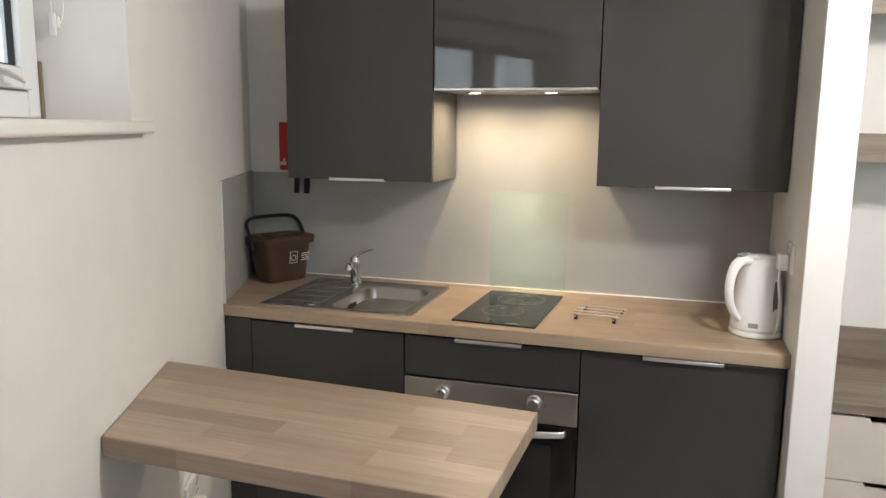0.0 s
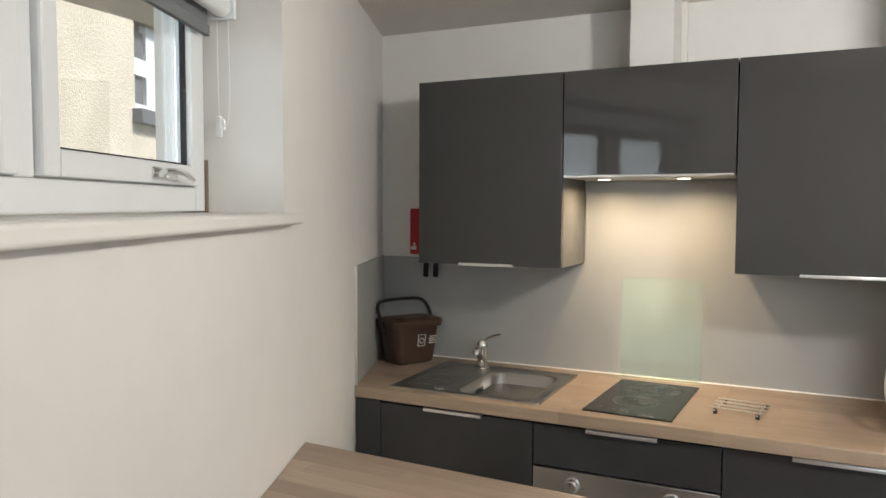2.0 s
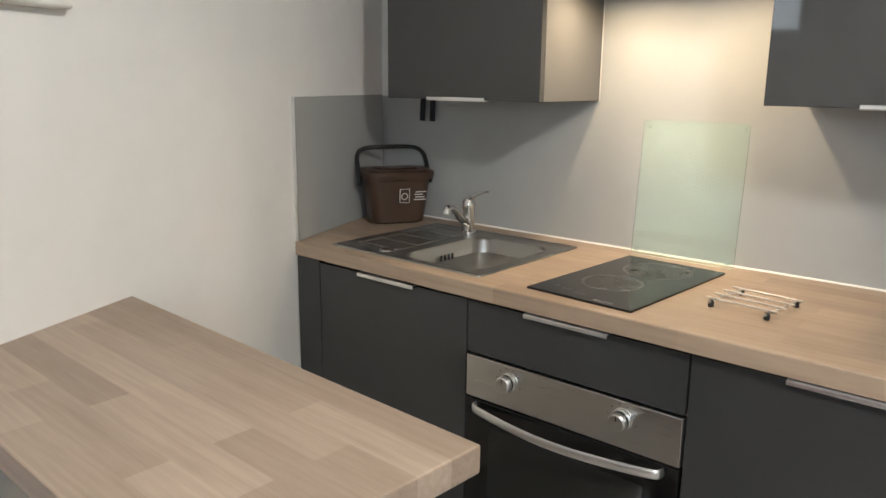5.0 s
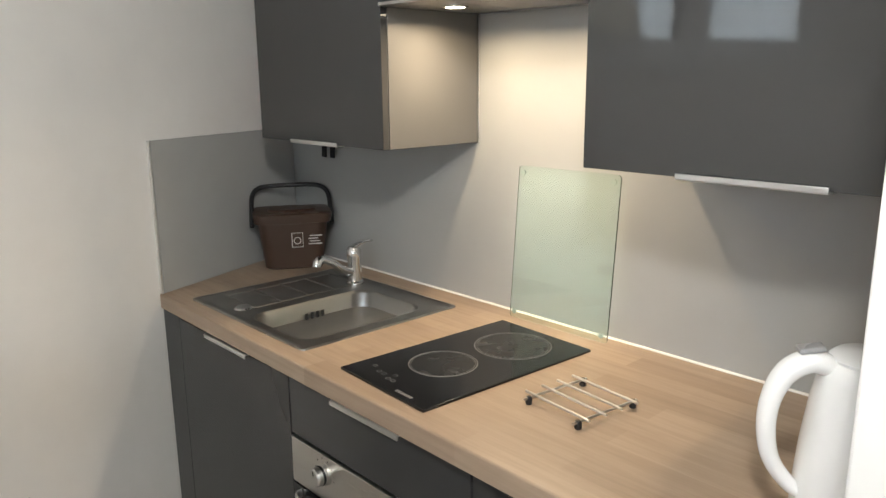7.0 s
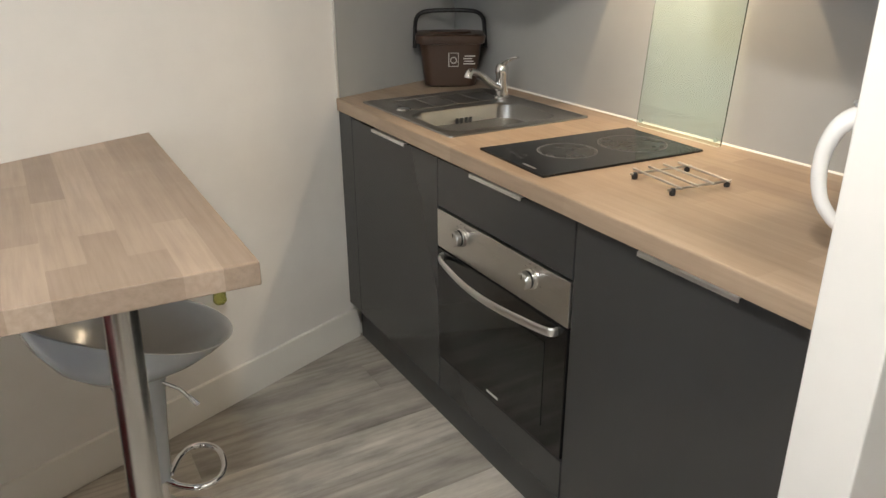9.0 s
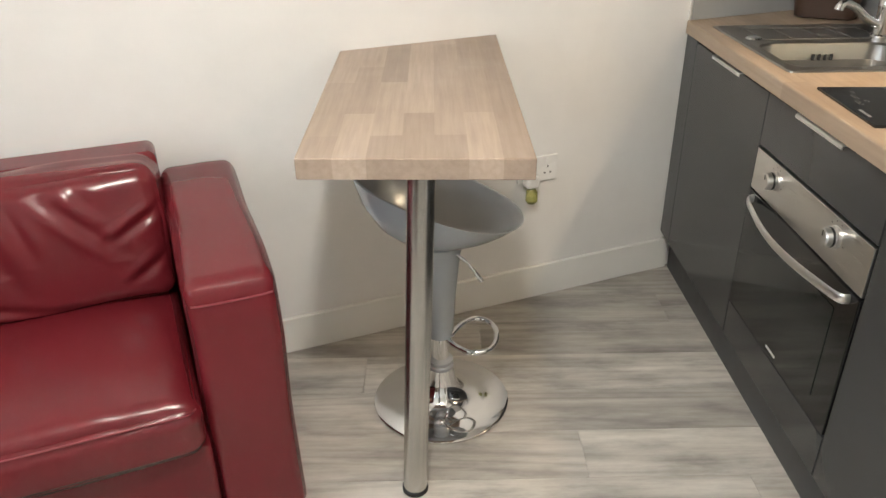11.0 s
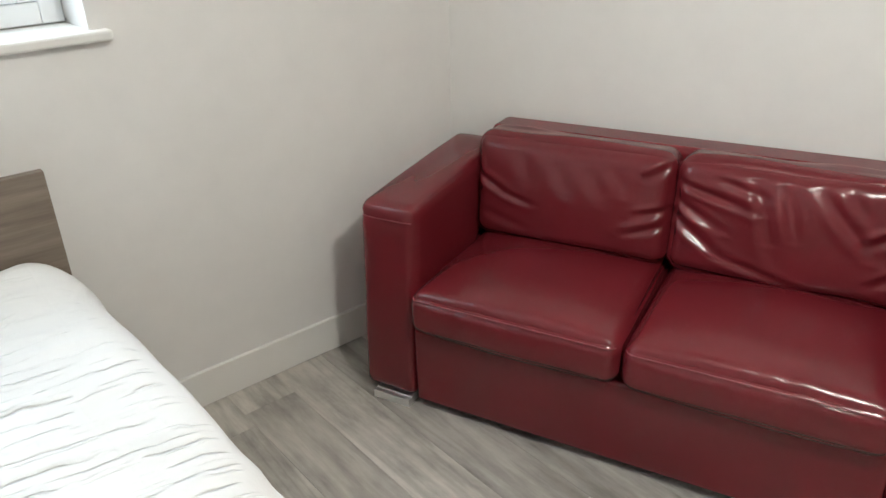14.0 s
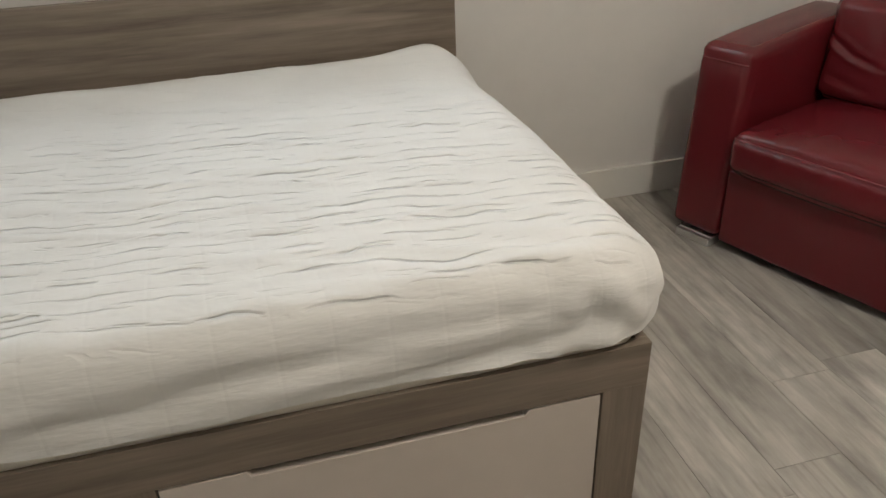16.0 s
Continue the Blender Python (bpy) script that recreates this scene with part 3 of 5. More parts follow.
M_W1 = M_A @ pose(0, -0.19, 0)
window_unit("window_1", M_W1, 0.878, 2.238, 1.538, 2.098, 2, "white plastic window with two top-hung lights, closed")
M_W2 = M_B @ pose(0, -0.18, 0)
window_unit("window_2", M_W2, 2.282, 3.718, 1.168, 2.098, 2, "white plastic two-light window above the bed", False)
setting("window_sill_1", B((0.82, -0.19, 1.507), (2.30, 0.036, 1.5345), 0.007, 3), TRIM, "white painted window board with a rounded nose", "window sill", M_A)
setting("window_sill_2", B((2.235, -0.18, 1.140), (3.77, 0.040, 1.1655), 0.007, 3), TRIM, "white painted window board above the bed", "window sill", M_B)
setting("trim", join(B((0.876, -0.19, 1.5345), (0.884, -0.182, 1.66), 0.002)), worn("damp_sealant", (0.22, 0.17, 0.12), 0.8), "stained sealant joint beside the window frame", "trim", M_A)

# ---- kitchen ----
H = 0.91
YF = -0.600      # face of the base fronts


def edge_pull(parent, x0, x1, z, y, top=True):
    """A thin aluminium pull hooked over the edge of a front."""
    s = 1 if top else -1
    part("handle", join(B((x0, y - 0.009, z - 0.0015), (x1, y + 0.014, z + 0.0015), 0.001), B((x0, y - 0.011, z - 0.002 - (0.007 if top else -0.002)), (x1, y - 0.008, z + 0.002 + (0.007 if not top else -0.002)), 0.001)), ALU, parent, "satin aluminium edge pull")


def base_unit(name, x0, x1, label, fronts, pulls=(), oven=False):
    u = thing(name, pose(x0, 0, 0), label, "kitchen cabinet", "base units under the worktop")
    w = x1 - x0
    if oven:
        part("body", join(B((0, YF + 0.02, 0.15), (0.016, -0.02, 0.866), 0.001), B((w - 0.016, YF + 0.02, 0.15), (w, -0.02, 0.866), 0.001), B((0.016, YF + 0.02, 0.15), (w - 0.016, -0.02, 0.166), 0.001)), CARCASS, u)
    else:
        part("body", B((0, YF + 0.02, 0.15), (w, -0.02, 0.866), 0.001), CARCASS, u)
    for z0, z1, kind in fronts:
        part(kind, B((0.0015, YF, z0), (w - 0.0015, YF + 0.018, z1), 0.0012), DOOR_BASE, u)
    for a, b, z in pulls:
        edge_pull(u, a - x0, b - x0, z, YF)
    return u


base_unit("base_cabinet", 0.10, 0.662, "anthracite base cabinet with one door under the sink", [(0.155, 0.860, "door")], [(0.272, 0.486, 0.8615)])
base_unit("oven_housing", 0.664, 1.232, "anthracite oven housing with a drawer front above the oven", [(0.728, 0.860, "drawer_front"), (0.155, 0.262, "panel")], [(0.836, 1.052, 0.8615)], True)
base_unit("base_cabinet", 1.234, 1.808, "anthracite base cabinet with one door beside the oven", [(0.155, 0.860, "door")], [(1.416, 1.642, 0.8615)])
fil = thing("filler_panel", pose(0, 0, 0), "anthracite filler panel between cabinet and slanting wall", "filler panel")
part("panel", prism([(-0.003, YF), (0.099, YF), (0.099, YF + 0.018), (-0.010, YF + 0.018)], 0.155, 0.866, 0.001), DOOR_BASE, fil)
pl = thing("plinth", pose(0, 0, 0), "dark grey recessed plinth along the base units", "plinth")
part("board", prism([(-0.008, -0.555), (1.8145, -0.555), (1.8145, -0.54), (-0.014, -0.54)], 0.0, 0.149, 0.001), PLINTH, pl)

# worktop with the sink's hole
WT = thing("worktop", pose(0, 0, 0), "oak-stave laminate worktop on the base units", "worktop")


def worktop_mesh():
    bm = bmesh.new()
    hx0, hx1, hy0, hy1 = 0.355, 0.625, -0.530, -0.160
    wx = lambda y: -0.012 - (y + 0.585) * math.tan(TA)
    grid = []
    xs_of = lambda y: [wx(y), hx0, hx1, 1.8145]
    ys = [-0.606, hy0, hy1, 0.0]
    for z in (H, H - 0.04):
        rows = []
        for yi, y in enumerate(ys):
            row = []
            for xi, x in enumerate(xs_of(y)):
                yy = y - (0.016 * x / 1.82 if yi == 0 else 0)
                row.append(bm.verts.new((x, yy, z)))
            rows.append(row)
        grid.append(rows)
    for k, rows in enumerate(grid):
        for i in range(3):
            for j in range(3):
                if (i, j) == (1, 1):
                    continue
                q = [rows[i][j], rows[i][j + 1], rows[i + 1][j + 1], rows[i + 1][j]]
                bm.faces.new(q if k == 0 else q[::-1])
    T, L = grid
    outer = [(0, j) for j in range(4)] + [(1, 3), (2, 3), (3, 3), (3, 2), (3, 1), (3, 0), (2, 0), (1, 0)]
    inner = [(1, 1), (1, 2), (2, 2), (2, 1)]
    for loop in (outer, inner):
        for k in range(len(loop)):
            a, b = loop[k], loop[(k + 1) % len(loop)]
            bm.faces.new((T[a[0]][a[1]], T[b[0]][b[1]], L[b[0]][b[1]], L[a[0]][a[1]]))
    bmesh.ops.recalc_face_normals(bm, faces=list(bm.faces))
    front = [e for e in bm.edges if all(v.co.y < -0.6 and v.co.z > H - 0.001 for v in e.verts)]
    bmesh.ops.bevel(bm, geom=front, offset=0.005, segments=3, profile=0.5, affect="EDGES")
    return bm


part("top", worktop_mesh(), STAVES, WT)
part("sealant", join(sweep([(-0.24, -0.009, H + 0.001), (1.814, -0.009, H + 0.001)], 0.0034, 8)), SILICONE, WT, "white sealant bead along the splashback")

# splashback: back wall and slanting side wall
sp = thing("splashback", pose(0, 0, 0), "smooth grey splashback panels behind the worktop", "splashback")
part("panel", moved(prism([(-0.245, H), (1.8145, H), (1.8145, 1.333), (1.2315, 1.333), (1.2315, 1.649), (0.6685, 1.649), (0.6685, 1.333), (-0.245, 1.333)], 0.001, 0.008, 0.0008), Matrix(((1, 0, 0, 0), (0, 0, -1, 0), (0, 1, 0, 0), (0, 0, 0, 1)))), SPLASH, sp)
side = part("side_panel", moved(B((-0.615, 0.001, H), (0.012, 0.009, 1.338), 0.001), M_A), SPLASH, sp)
part("edge_trim", moved(B((0.012, 0.001, H), (0.016, 0.0105, 1.339), 0.001), M_A), ALU, sp, "thin metal edge trim")


def askew_door(x0, w, z0, z1):
    """A wall unit's door; the row of doors stands a little further out towards the partition."""
    return moved(B((0.0015, -0.018, z0), (w - 0.0015, 0, z1), 0.0012), pose(0, -0.294 - 0.0125 * (x0 - 0.1), 0, 0, 0, -0.72))


def wall_unit(x0, x1, z0, z1, label, pulls, group="wall units above the worktop"):
    u = thing("wall_cabinet", pose(x0, 0, z0), label, "kitchen cabinet", group)
    w, h = x1 - x0, z1 - z0
    part("body", B((0.001, -0.293 - 0.0125 * (x1 - 0.1), 0.0), (w - 0.001, -0.010, h - 0.002), 0.001), CARCASS, u)
    part("door", askew_door(x0, w, 0.0, h), DOOR, u)
    for a, b in pulls:
        edge_pull(u, a - x0, b - x0, -0.002, -0.312 - 0.0125 * ((a + b) / 2 - 0.1), False)
    return u


wall_unit(0.100, 0.667, 1.335, 2.016, "glossy anthracite wall cabinet beside the extractor", [(0.274, 0.487)])
wall_unit(1.233, 1.8125, 1.341, 2.016, "glossy anthracite wall cabinet above the kettle", [(1.420, 1.648)])
hood = thing("extractor_hood", pose(0.668, 0, 1.655), "integrated extractor with lit downlights behind an anthracite door", "extractor hood")
part("body", B((0.001, -0.307, 0.006), (0.562, -0.010, 0.359), 0.001), CARCASS, hood)
part("door", askew_door(0.668, 0.563, -0.002, 0.361), DOOR, hood)
part("visor", B((0.006, -0.332, -0.004), (0.557, -0.02, 0.004), 0.002), STEEL, hood, "thin steel visor plate")
flt = part("filter", B((0.18, -0.28, -0.0055), (0.385, -0.05, -0.004), 0.0005), STEEL, hood, "slotted grease filter")
for i in range(13):
    part("slat", B((0.19, -0.27 + 0.016 * i, -0.0075), (0.375, -0.261 + 0.016 * i, -0.0055), 0.0004, 1), STEEL, flt)
for lx, ly in LAMPS:
    d = part("downlight", moved(lathe([(0.030, -0.004), (0.030, -0.007), (0.024, -0.008), (0.022, -0.0055)], 24), pose(lx - 0.668, ly, 0)), CHROME, hood, "round chrome downlight")
    part("lens", moved(lathe([(0.001, -0.0082), (0.021, -0.0082), (0.021, -0.006)], 24), pose(lx - 0.668, ly, 0)), LAMP_GLOW, d, "lit warm lamp lens")
bx = thing("duct_boxing", pose(0.866, 0, 2.018), "white painted duct boxing from hood to ceiling", "duct boxing")
part("panel", B((0, -0.20, 0), (0.148, -0.001, ZC - 2.018), 0.003), PAINT, bx)
part("cover_strip", B((0.148, -0.03, 0.02), (0.168, -0.001, ZC - 2.018), 0.002), TRIM, bx)

# oven
ov = thing("oven", pose(0.664, YF + 0.017, 0), "built-in electric oven with steel panel and black glass door", "oven")
part("body", B((0.018, 0.0, 0.268), (0.550, 0.50, 0.722), 0.002), OVEN_BLACK, ov)
part("control_panel", B((0.002, -0.020, 0.613), (0.566, 0.0, 0.722), 0.002), STEEL, ov, "brushed steel control panel")
for kx in (0.132, 0.432):
    k = part("knob", moved(lathe([(0.0245, 0), (0.0245, 0.006), (0.021, 0.008), (0.020, 0.026), (0.017, 0.029), (0.001, 0.029)], 28), pose(kx, -0.020, 0.680, 90)), STEEL, ov, "round steel knob")
    part("pointer", B((kx - 0.001, -0.0500, 0.684), (kx + 0.001, -0.0486, 0.697), 0.0004), OVEN_BLACK, k)
    part("groove", moved(lathe([(0.0212, 0.010), (0.0217, 0.011), (0.0217, 0.0145), (0.0212, 0.0155)], 28, False), pose(kx, -0.020, 0.680, 90)), OVEN_BLACK, k, "black ring round the knob")
    part("print", join(*[B((kx + 0.034 * math.cos(a) - 0.0012, -0.0206, 0.680 + 0.034 * math.sin(a) - 0.0012), (kx + 0.034 * math.cos(a) + 0.0012, -0.0200, 0.680 + 0.034 * math.sin(a) + 0.0012), 0) for a in (0.6, 1.2, 1.8, 2.4, 3.0, 3.6, -0.2)]), OVEN_BLACK, k, smooth=False)["kind"] = "stuff"
door_o = part("door", B((0.002, -0.020, 0.268), (0.566, 0.0, 0.608), 0.003), OVEN_GLASS, ov, "black glass oven door")
part("window", B((0.075, -0.0215, 0.318), (0.490, -0.0200, 0.545), 0.0), worn("oven_window", (0.016, 0.017, 0.016), 0.06, var=0.15, bump_s=0, rvar=0.02), door_o, smooth=False)
part("rack", join(*[sweep([(0.09, -0.019, z), (0.48, -0.019, z)], 0.0012, 6) for z in (0.40, 0.47)]), STEEL, door_o)
part("print", join(B((0.258, -0.0208, 0.285), (0.310, -0.0200, 0.291), 0)), MARK, door_o, smooth=False)
hb = [(0.034, -0.020, 0.592), (0.037, -0.034, 0.591), (0.060, -0.043, 0.590)] + [(0.060 + 0.446 * i / 8, -0.043 - 0.026 * math.sin(math.pi * i / 8), 0.590 - 0.004 * math.sin(math.pi * i / 8)) for i in range(1, 8)] + [(0.506, -0.043, 0.590), (0.529, -0.034, 0.591), (0.532, -0.020, 0.592)]
part("handle", sweep(hb, 0.0042, 14, flat=2.7), ALU, door_o, "bowed flat silver handle")

# hob, set slightly askew
hob = thing("hob", pose(0.9625, -0.337, H, 0, 0, -3.0), "black ceramic two-ring hob set in the worktop", "hob")
part("glass", B((-0.138, -0.234, -0.001), (0.138, 0.234, 0.0055), 0.0015), BLACK_GLASS, hob)


def ring_bm(r, w, z, seg=56):
    return lathe([(r - w, z), (r - w, z + 0.0003), (r, z + 0.0003), (r, z)], seg, False)


for cx, cy, r in ((-0.012, -0.062, 0.073), (0.008, 0.123, 0.086)):
    part("ring", moved(join(ring_bm(r, 0.0022, 0.0055), ring_bm(r * 0.93, 0.0008, 0.0055)), pose(cx, cy, 0)), RING, hob, "pale cooking zone ring")
    part("zone", moved(lathe([(0.001, 0.0056), (r * 0.90, 0.0056)], 48, False), pose(cx, cy, 0)), worn("worn_zone", (0.016, 0.016, 0.016), 0.26, var=0.35, scale=14, bump_s=0), hob)
part("control_mark", join(*[moved(ring_bm(0.0055, 0.001, 0.0055, 16), pose(x, y, 0)) for x, y in ((-0.095, -0.176), (-0.065, -0.187), (-0.048, -0.187), (-0.025, -0.176), (-0.022, -0.196), (-0.006, -0.196))]), RING, hob)
part("print", join(*[B((0.035 + 0.0085 * i, -0.222, 0.0055), (0.0415 + 0.0085 * i, -0.214, 0.0058), 0) for i in range(6)]), RING, hob, smooth=False)

# sink
sk = thing("sink", pose(0, 0, H), "stainless steel inset sink with drainer", "sink")


def loft(loops, cap_end=True):
    bm = bmesh.new()
    rows = [[bm.verts.new(p) for p in lp] for lp in loops]
    n = len(rows[0])
    for a, b in zip(rows, rows[1:]):
        for i in range(n):
            bm.faces.new((a[i], a[(i + 1) % n], b[(i + 1) % n], b[i]))
    if cap_end:
        bm.faces.new(rows[-1])
    bmesh.ops.recalc_face_normals(bm, faces=list(bm.faces))
    return bm


def rr(cx, cy, w, h, r, z, n=6):
    return [(cx + x, cy + y, z) for x, y in rounded(w, h, r, n)]


SX0, SX1, SY0, SY1 = 0.112, 0.672, -0.566, -0.092
bw = (0.490, -0.345, 0.268, 0.372)
scx, scy = (SX0 + SX1) / 2, (SY0 + SY1) / 2
rim = loft([rr(scx, scy, SX1 - SX0, SY1 - SY0, 0.012, 0.0005), rr(scx, scy, SX1 - SX0 - 0.002, SY1 - SY0 - 0.002, 0.012, 0.0045), rr(scx, scy, SX1 - SX0 - 0.018, SY1 - SY0 - 0.018, 0.010, 0.0055), rr(scx, scy, SX1 - SX0 - 0.026, SY1 - SY0 - 0.026, 0.010, 0.002),
            rr(bw[0], bw[1], bw[2], bw[3], 0.05, 0.0018), rr(bw[0], bw[1], bw[2] - 0.010, bw[3] - 0.010, 0.05, -0.004), rr(bw[0], bw[1], bw[2] - 0.022, bw[3] - 0.022, 0.05, -0.10), rr(bw[0], bw[1], bw[2] - 0.06, bw[3] - 0.06, 0.05, -0.142), rr(bw[0], bw[1], 0.09, 0.09, 0.044, -0.147)])
part("bowl", rim, SINK_STEEL, sk)
drain = [B((0.150 + 0.0, -0.485 + 0.085 * i, 0.002), (0.310, -0.480 + 0.085 * i, 0.0048), 0.0012) for i in range(5)]
drain += [B((0.152 + 0.155 * j, -0.48, 0.002), (0.157 + 0.155 * j, -0.145, 0.0046), 0.001) for j in range(2)]
part("drainer_rib", join(*drain), SINK_STEEL, sk)
part("waste_cover", moved(lathe([(0.001, 0.0065), (0.020, 0.006), (0.024, 0.002)], 28, False), pose(0.290, -0.505, 0)), CHROME, sk, "round chrome plug knob")
part("strainer", moved(lathe([(0.001, -0.1455), (0.036, -0.1455), (0.042, -0.144)], 28, False), pose(0.490, -0.345, 0)), CHROME, sk)
part("overflow", join(*[moved(B((-0.004, -0.002, -0.018), (0.004, 0.002, 0.018), 0.001), pose(0.3690, -0.362 + 0.017 * i, -0.045, 0, 0, 90)) for i in range(4)]), GASKET, sk, "slotted overflow")

tap = thing("tap", pose(0.300, -0.150, H + 0.003), "chrome single-lever mixer tap on the sink", "tap")
part("body", lathe([(0.026, 0), (0.026, 0.006), (0.021, 0.010), (0.019, 0.075), (0.021, 0.080), (0.021, 0.100), (0.015, 0.110), (0.001, 0.112)], 28), CHROME, tap)
sdir = Vector((0.25, -0.97, 0)).normalized()
part("spout", sweep([Vector((0, 0, 0.035)) + sdir * 0.012, Vector((0, 0, 0.055)) + sdir * 0.058, Vector((0, 0, 0.085)) + sdir * 0.100, Vector((0, 0, 0.100)) + sdir * 0.136, Vector((0, 0, 0.097)) + sdir * 0.155, Vector((0, 0, 0.084)) + sdir * 0.160], [0.013, 0.012, 0.011, 0.011, 0.012, 0.0125], 14), CHROME, tap)
part("lever", sweep([(0.0, 0.0, 0.105), (0.022, 0.002, 0.122), (0.050, 0.006, 0.133), (0.072, 0.010, 0.138)], [0.016, 0.010, 0.0065, 0.006], 12, flat=0.6), CHROME, tap)

# food waste caddy
bn = thing("food_waste_caddy", pose(-0.027, -0.152, H, 0, 0, 61), "brown plastic food waste caddy with black handle, lid closed", "caddy")
W0, D0 = 0.182, 0.122


def caddy_body():
    lo = [(x, y, 0.001) for x, y in rounded(W0 - 0.02, D0 - 0.02, 0.03, 6)]
    l1 = [(x, y, 0.006) for x, y in rounded(W0, D0, 0.035, 6)]
    l2 = [(x, y, 0.150) for x, y in rounded(W0 + 0.034, D0 + 0.030, 0.035, 6)]
    l3 = [(x, y, 0.152) for x, y in rounded(W0 + 0.056, D0 + 0.050, 0.035, 6)]
    l4 = [(x, y, 0.165) for x, y in rounded(W0 + 0.058, D0 + 0.052, 0.035, 6)]
    return loft([lo, l1, l2, l3, l4])


part("tub", caddy_body(), BROWN, bn)
part("lid", loft([[(x, y, 0.165) for x, y in rounded(W0 + 0.062, D0 + 0.056, 0.036, 6)], [(x, y, 0.178) for x, y in rounded(W0 + 0.062, D0 + 0.056, 0.036, 6)], [(x, y, 0.183) for x, y in rounded(W0 + 0.05, D0 + 0.045, 0.034, 6)], [(x, y, 0.183) for x, y in rounded(W0 - 0.03, D0 - 0.03, 0.03, 6)], [(x, y, 0.189) for x, y in rounded(W0 - 0.04, D0 - 0.04, 0.03, 6)]]), BROWN, bn)
hw_ = (W0 + 0.07) / 2
hpts = [(-hw_, -0.005, 0.130), (-hw_ + 0.002, -0.004, 0.19), (-hw_ + 0.006, -0.002, 0.238), (-hw_ + 0.028, 0.0, 0.264), (-0.05, 0.0, 0.271), (0.05, 0.0, 0.271), (hw_ - 0.028, 0.0, 0.264), (hw_ - 0.006, -0.002, 0.238), (hw_ - 0.002, -0.004, 0.19), (hw_, -0.005, 0.130)]
part("handle", moved(sweep(hpts, 0.0075, 10), pose(0, 0, 0.135, -31) @ pose(0, 0, -0.135)), BLACK, bn, "black plastic bail handle")
FY = -(D0 + 0.028) / 2
fm = pose(0.004, FY - 0.0, 0.075, 7.6)
badge = [B((-0.012, -0.002, 0.0), (-0.009, 0.0, 0.048), 0), B((0.022, -0.002, 0.0), (0.0235, 0.0, 0.048), 0), B((-0.012, -0.002, 0.0465), (0.0235, 0.0, 0.048), 0), B((-0.012, -0.002, 0.0), (0.0235, 0.0, 0.0015), 0)]
badge += [moved(ring_bm(0.012, 0.003, 0, 20), pose(0.006, -0.0012, 0.022, 90))]
badge += [B((0.040 + 0.004 * (i % 2), -0.002, 0.008 + 0.009 * i), (0.082 - 0.006 * (i % 3), 0.0, 0.011 + 0.009 * i), 0) for i in range(4)]
part("print", moved(join(*badge), fm), MARK, bn, "pale printed emblem and lines of small writing", smooth=False)

# glass board leaning behind the hob
gb = thing("chopping_board", pose(0.964, -0.048, H + 0.001, -4.5, 0, 0), "pale green glass chopping board leaning on the splashback", "chopping board")
part("board", moved(prism(rounded(0.292, 0.378, 0.008, 4), -0.002, 0.002, 0.0008), pose(0, 0, 0.189, 90)), GREEN_GLASS, gb).visible_shadow = False
for x in (-0.130, 0.130):
    for z in (0.016, 0.362):
        part("foot", moved(lathe([(0.006, 0), (0.006, 0.003), (0.001, 0.0035)], 16), pose(x, -0.002, z, 90)), worn("clear_rubber", (0.27, 0.34, 0.30), 0.3), gb, "clear round rubber foot")

# trivet
tv = thing("trivet", pose(1.264, -0.350, H, 0, 0, -7), "steel bar trivet with black feet on the worktop", "trivet")
for y in (-0.061, -0.020, 0.020, 0.061):
    part("bar", moved(sweep([(-0.080, y, 0.0172), (0.080, y, 0.0172)], 0.0027, 12), Matrix.Identity(4)), STEEL, tv)
for x in (-0.062, 0.062):
    part("crossbar", sweep([(x, -0.082, 0.0120), (x, 0.080, 0.0120)], 0.0027, 12), STEEL, tv)
    for y in (-0.061, 0.061):
        part("foot", moved(lathe([(0.0055, 0), (0.0064, 0.002), (0.0064, 0.011), (0.0045, 0.0150)], 16), pose(x, y * 1.15, 0)), BLACK, tv, "black rubber foot")

# kettle
kt = thing("kettle", pose(1.742, -0.405, H, 0, 0, 220), "white plastic jug kettle on its base by the partition", "kettle")
part("power_base", lathe([(0.073, 0), (0.078, 0.004), (0.078, 0.014), (0.070, 0.018)], 40), KETTLE, kt)
kb = lathe([(0.072, 0.019), (0.076, 0.024), (0.075, 0.06), (0.071, 0.12), (0.064, 0.18), (0.058, 0.215), (0.054, 0.228), (0.045, 0.236), (0.02, 0.240), (0.001, 0.241)], 48)
for v in kb.verts:
    if v.co.z > 0.16 and v.co.x < -0.03:
        k = (v.co.z - 0.16) / 0.08 * max(0, 1 - abs(v.co.y) / 0.04)
        v.co.x -= 0.030 * max(0, k)
part("jug", kb, KETTLE, kt)
part("lid", lathe([(0.046, 0.236), (0.047, 0.240), (0.040, 0.2455), (0.001, 0.248)], 36), KETTLE, kt)
part("handle", sweep([(0.045, 0, 0.226), (0.070, 0, 0.234), (0.098, 0, 0.218), (0.114, 0, 0.183), (0.117, 0, 0.140), (0.108, 0, 0.098), (0.086, 0, 0.066), (0.068, 0, 0.052)], [0.018, 0.019, 0.018, 0.016, 0.015, 0.014, 0.013, 0.012], 14, flat=0.8), KETTLE, kt, "curved white handle")
part("switch", moved(B((-0.016, -0.011, -0.003), (0.016, 0.011, 0.005), 0.003), pose(0.072, 0, 0.2495, 0, 10, 0)), GREYP, kt, "grey lid button")
part("water_gauge", moved(prism(rounded(0.018, 0.125, 0.008, 4), 0, 0.004, 0.001), pose(0.004, 0.0695, 0.115, 92, 0, 180) @ pose(0, 0, 0)), GAUGE, kt, "grey water level window")
part("rating_label", moved(B((-0.014, -0.001, -0.007), (0.014, 0.001, 0.007), 0), pose(0.060, 0.047, 0.040, 0, 0, -52)), GREYP, kt)


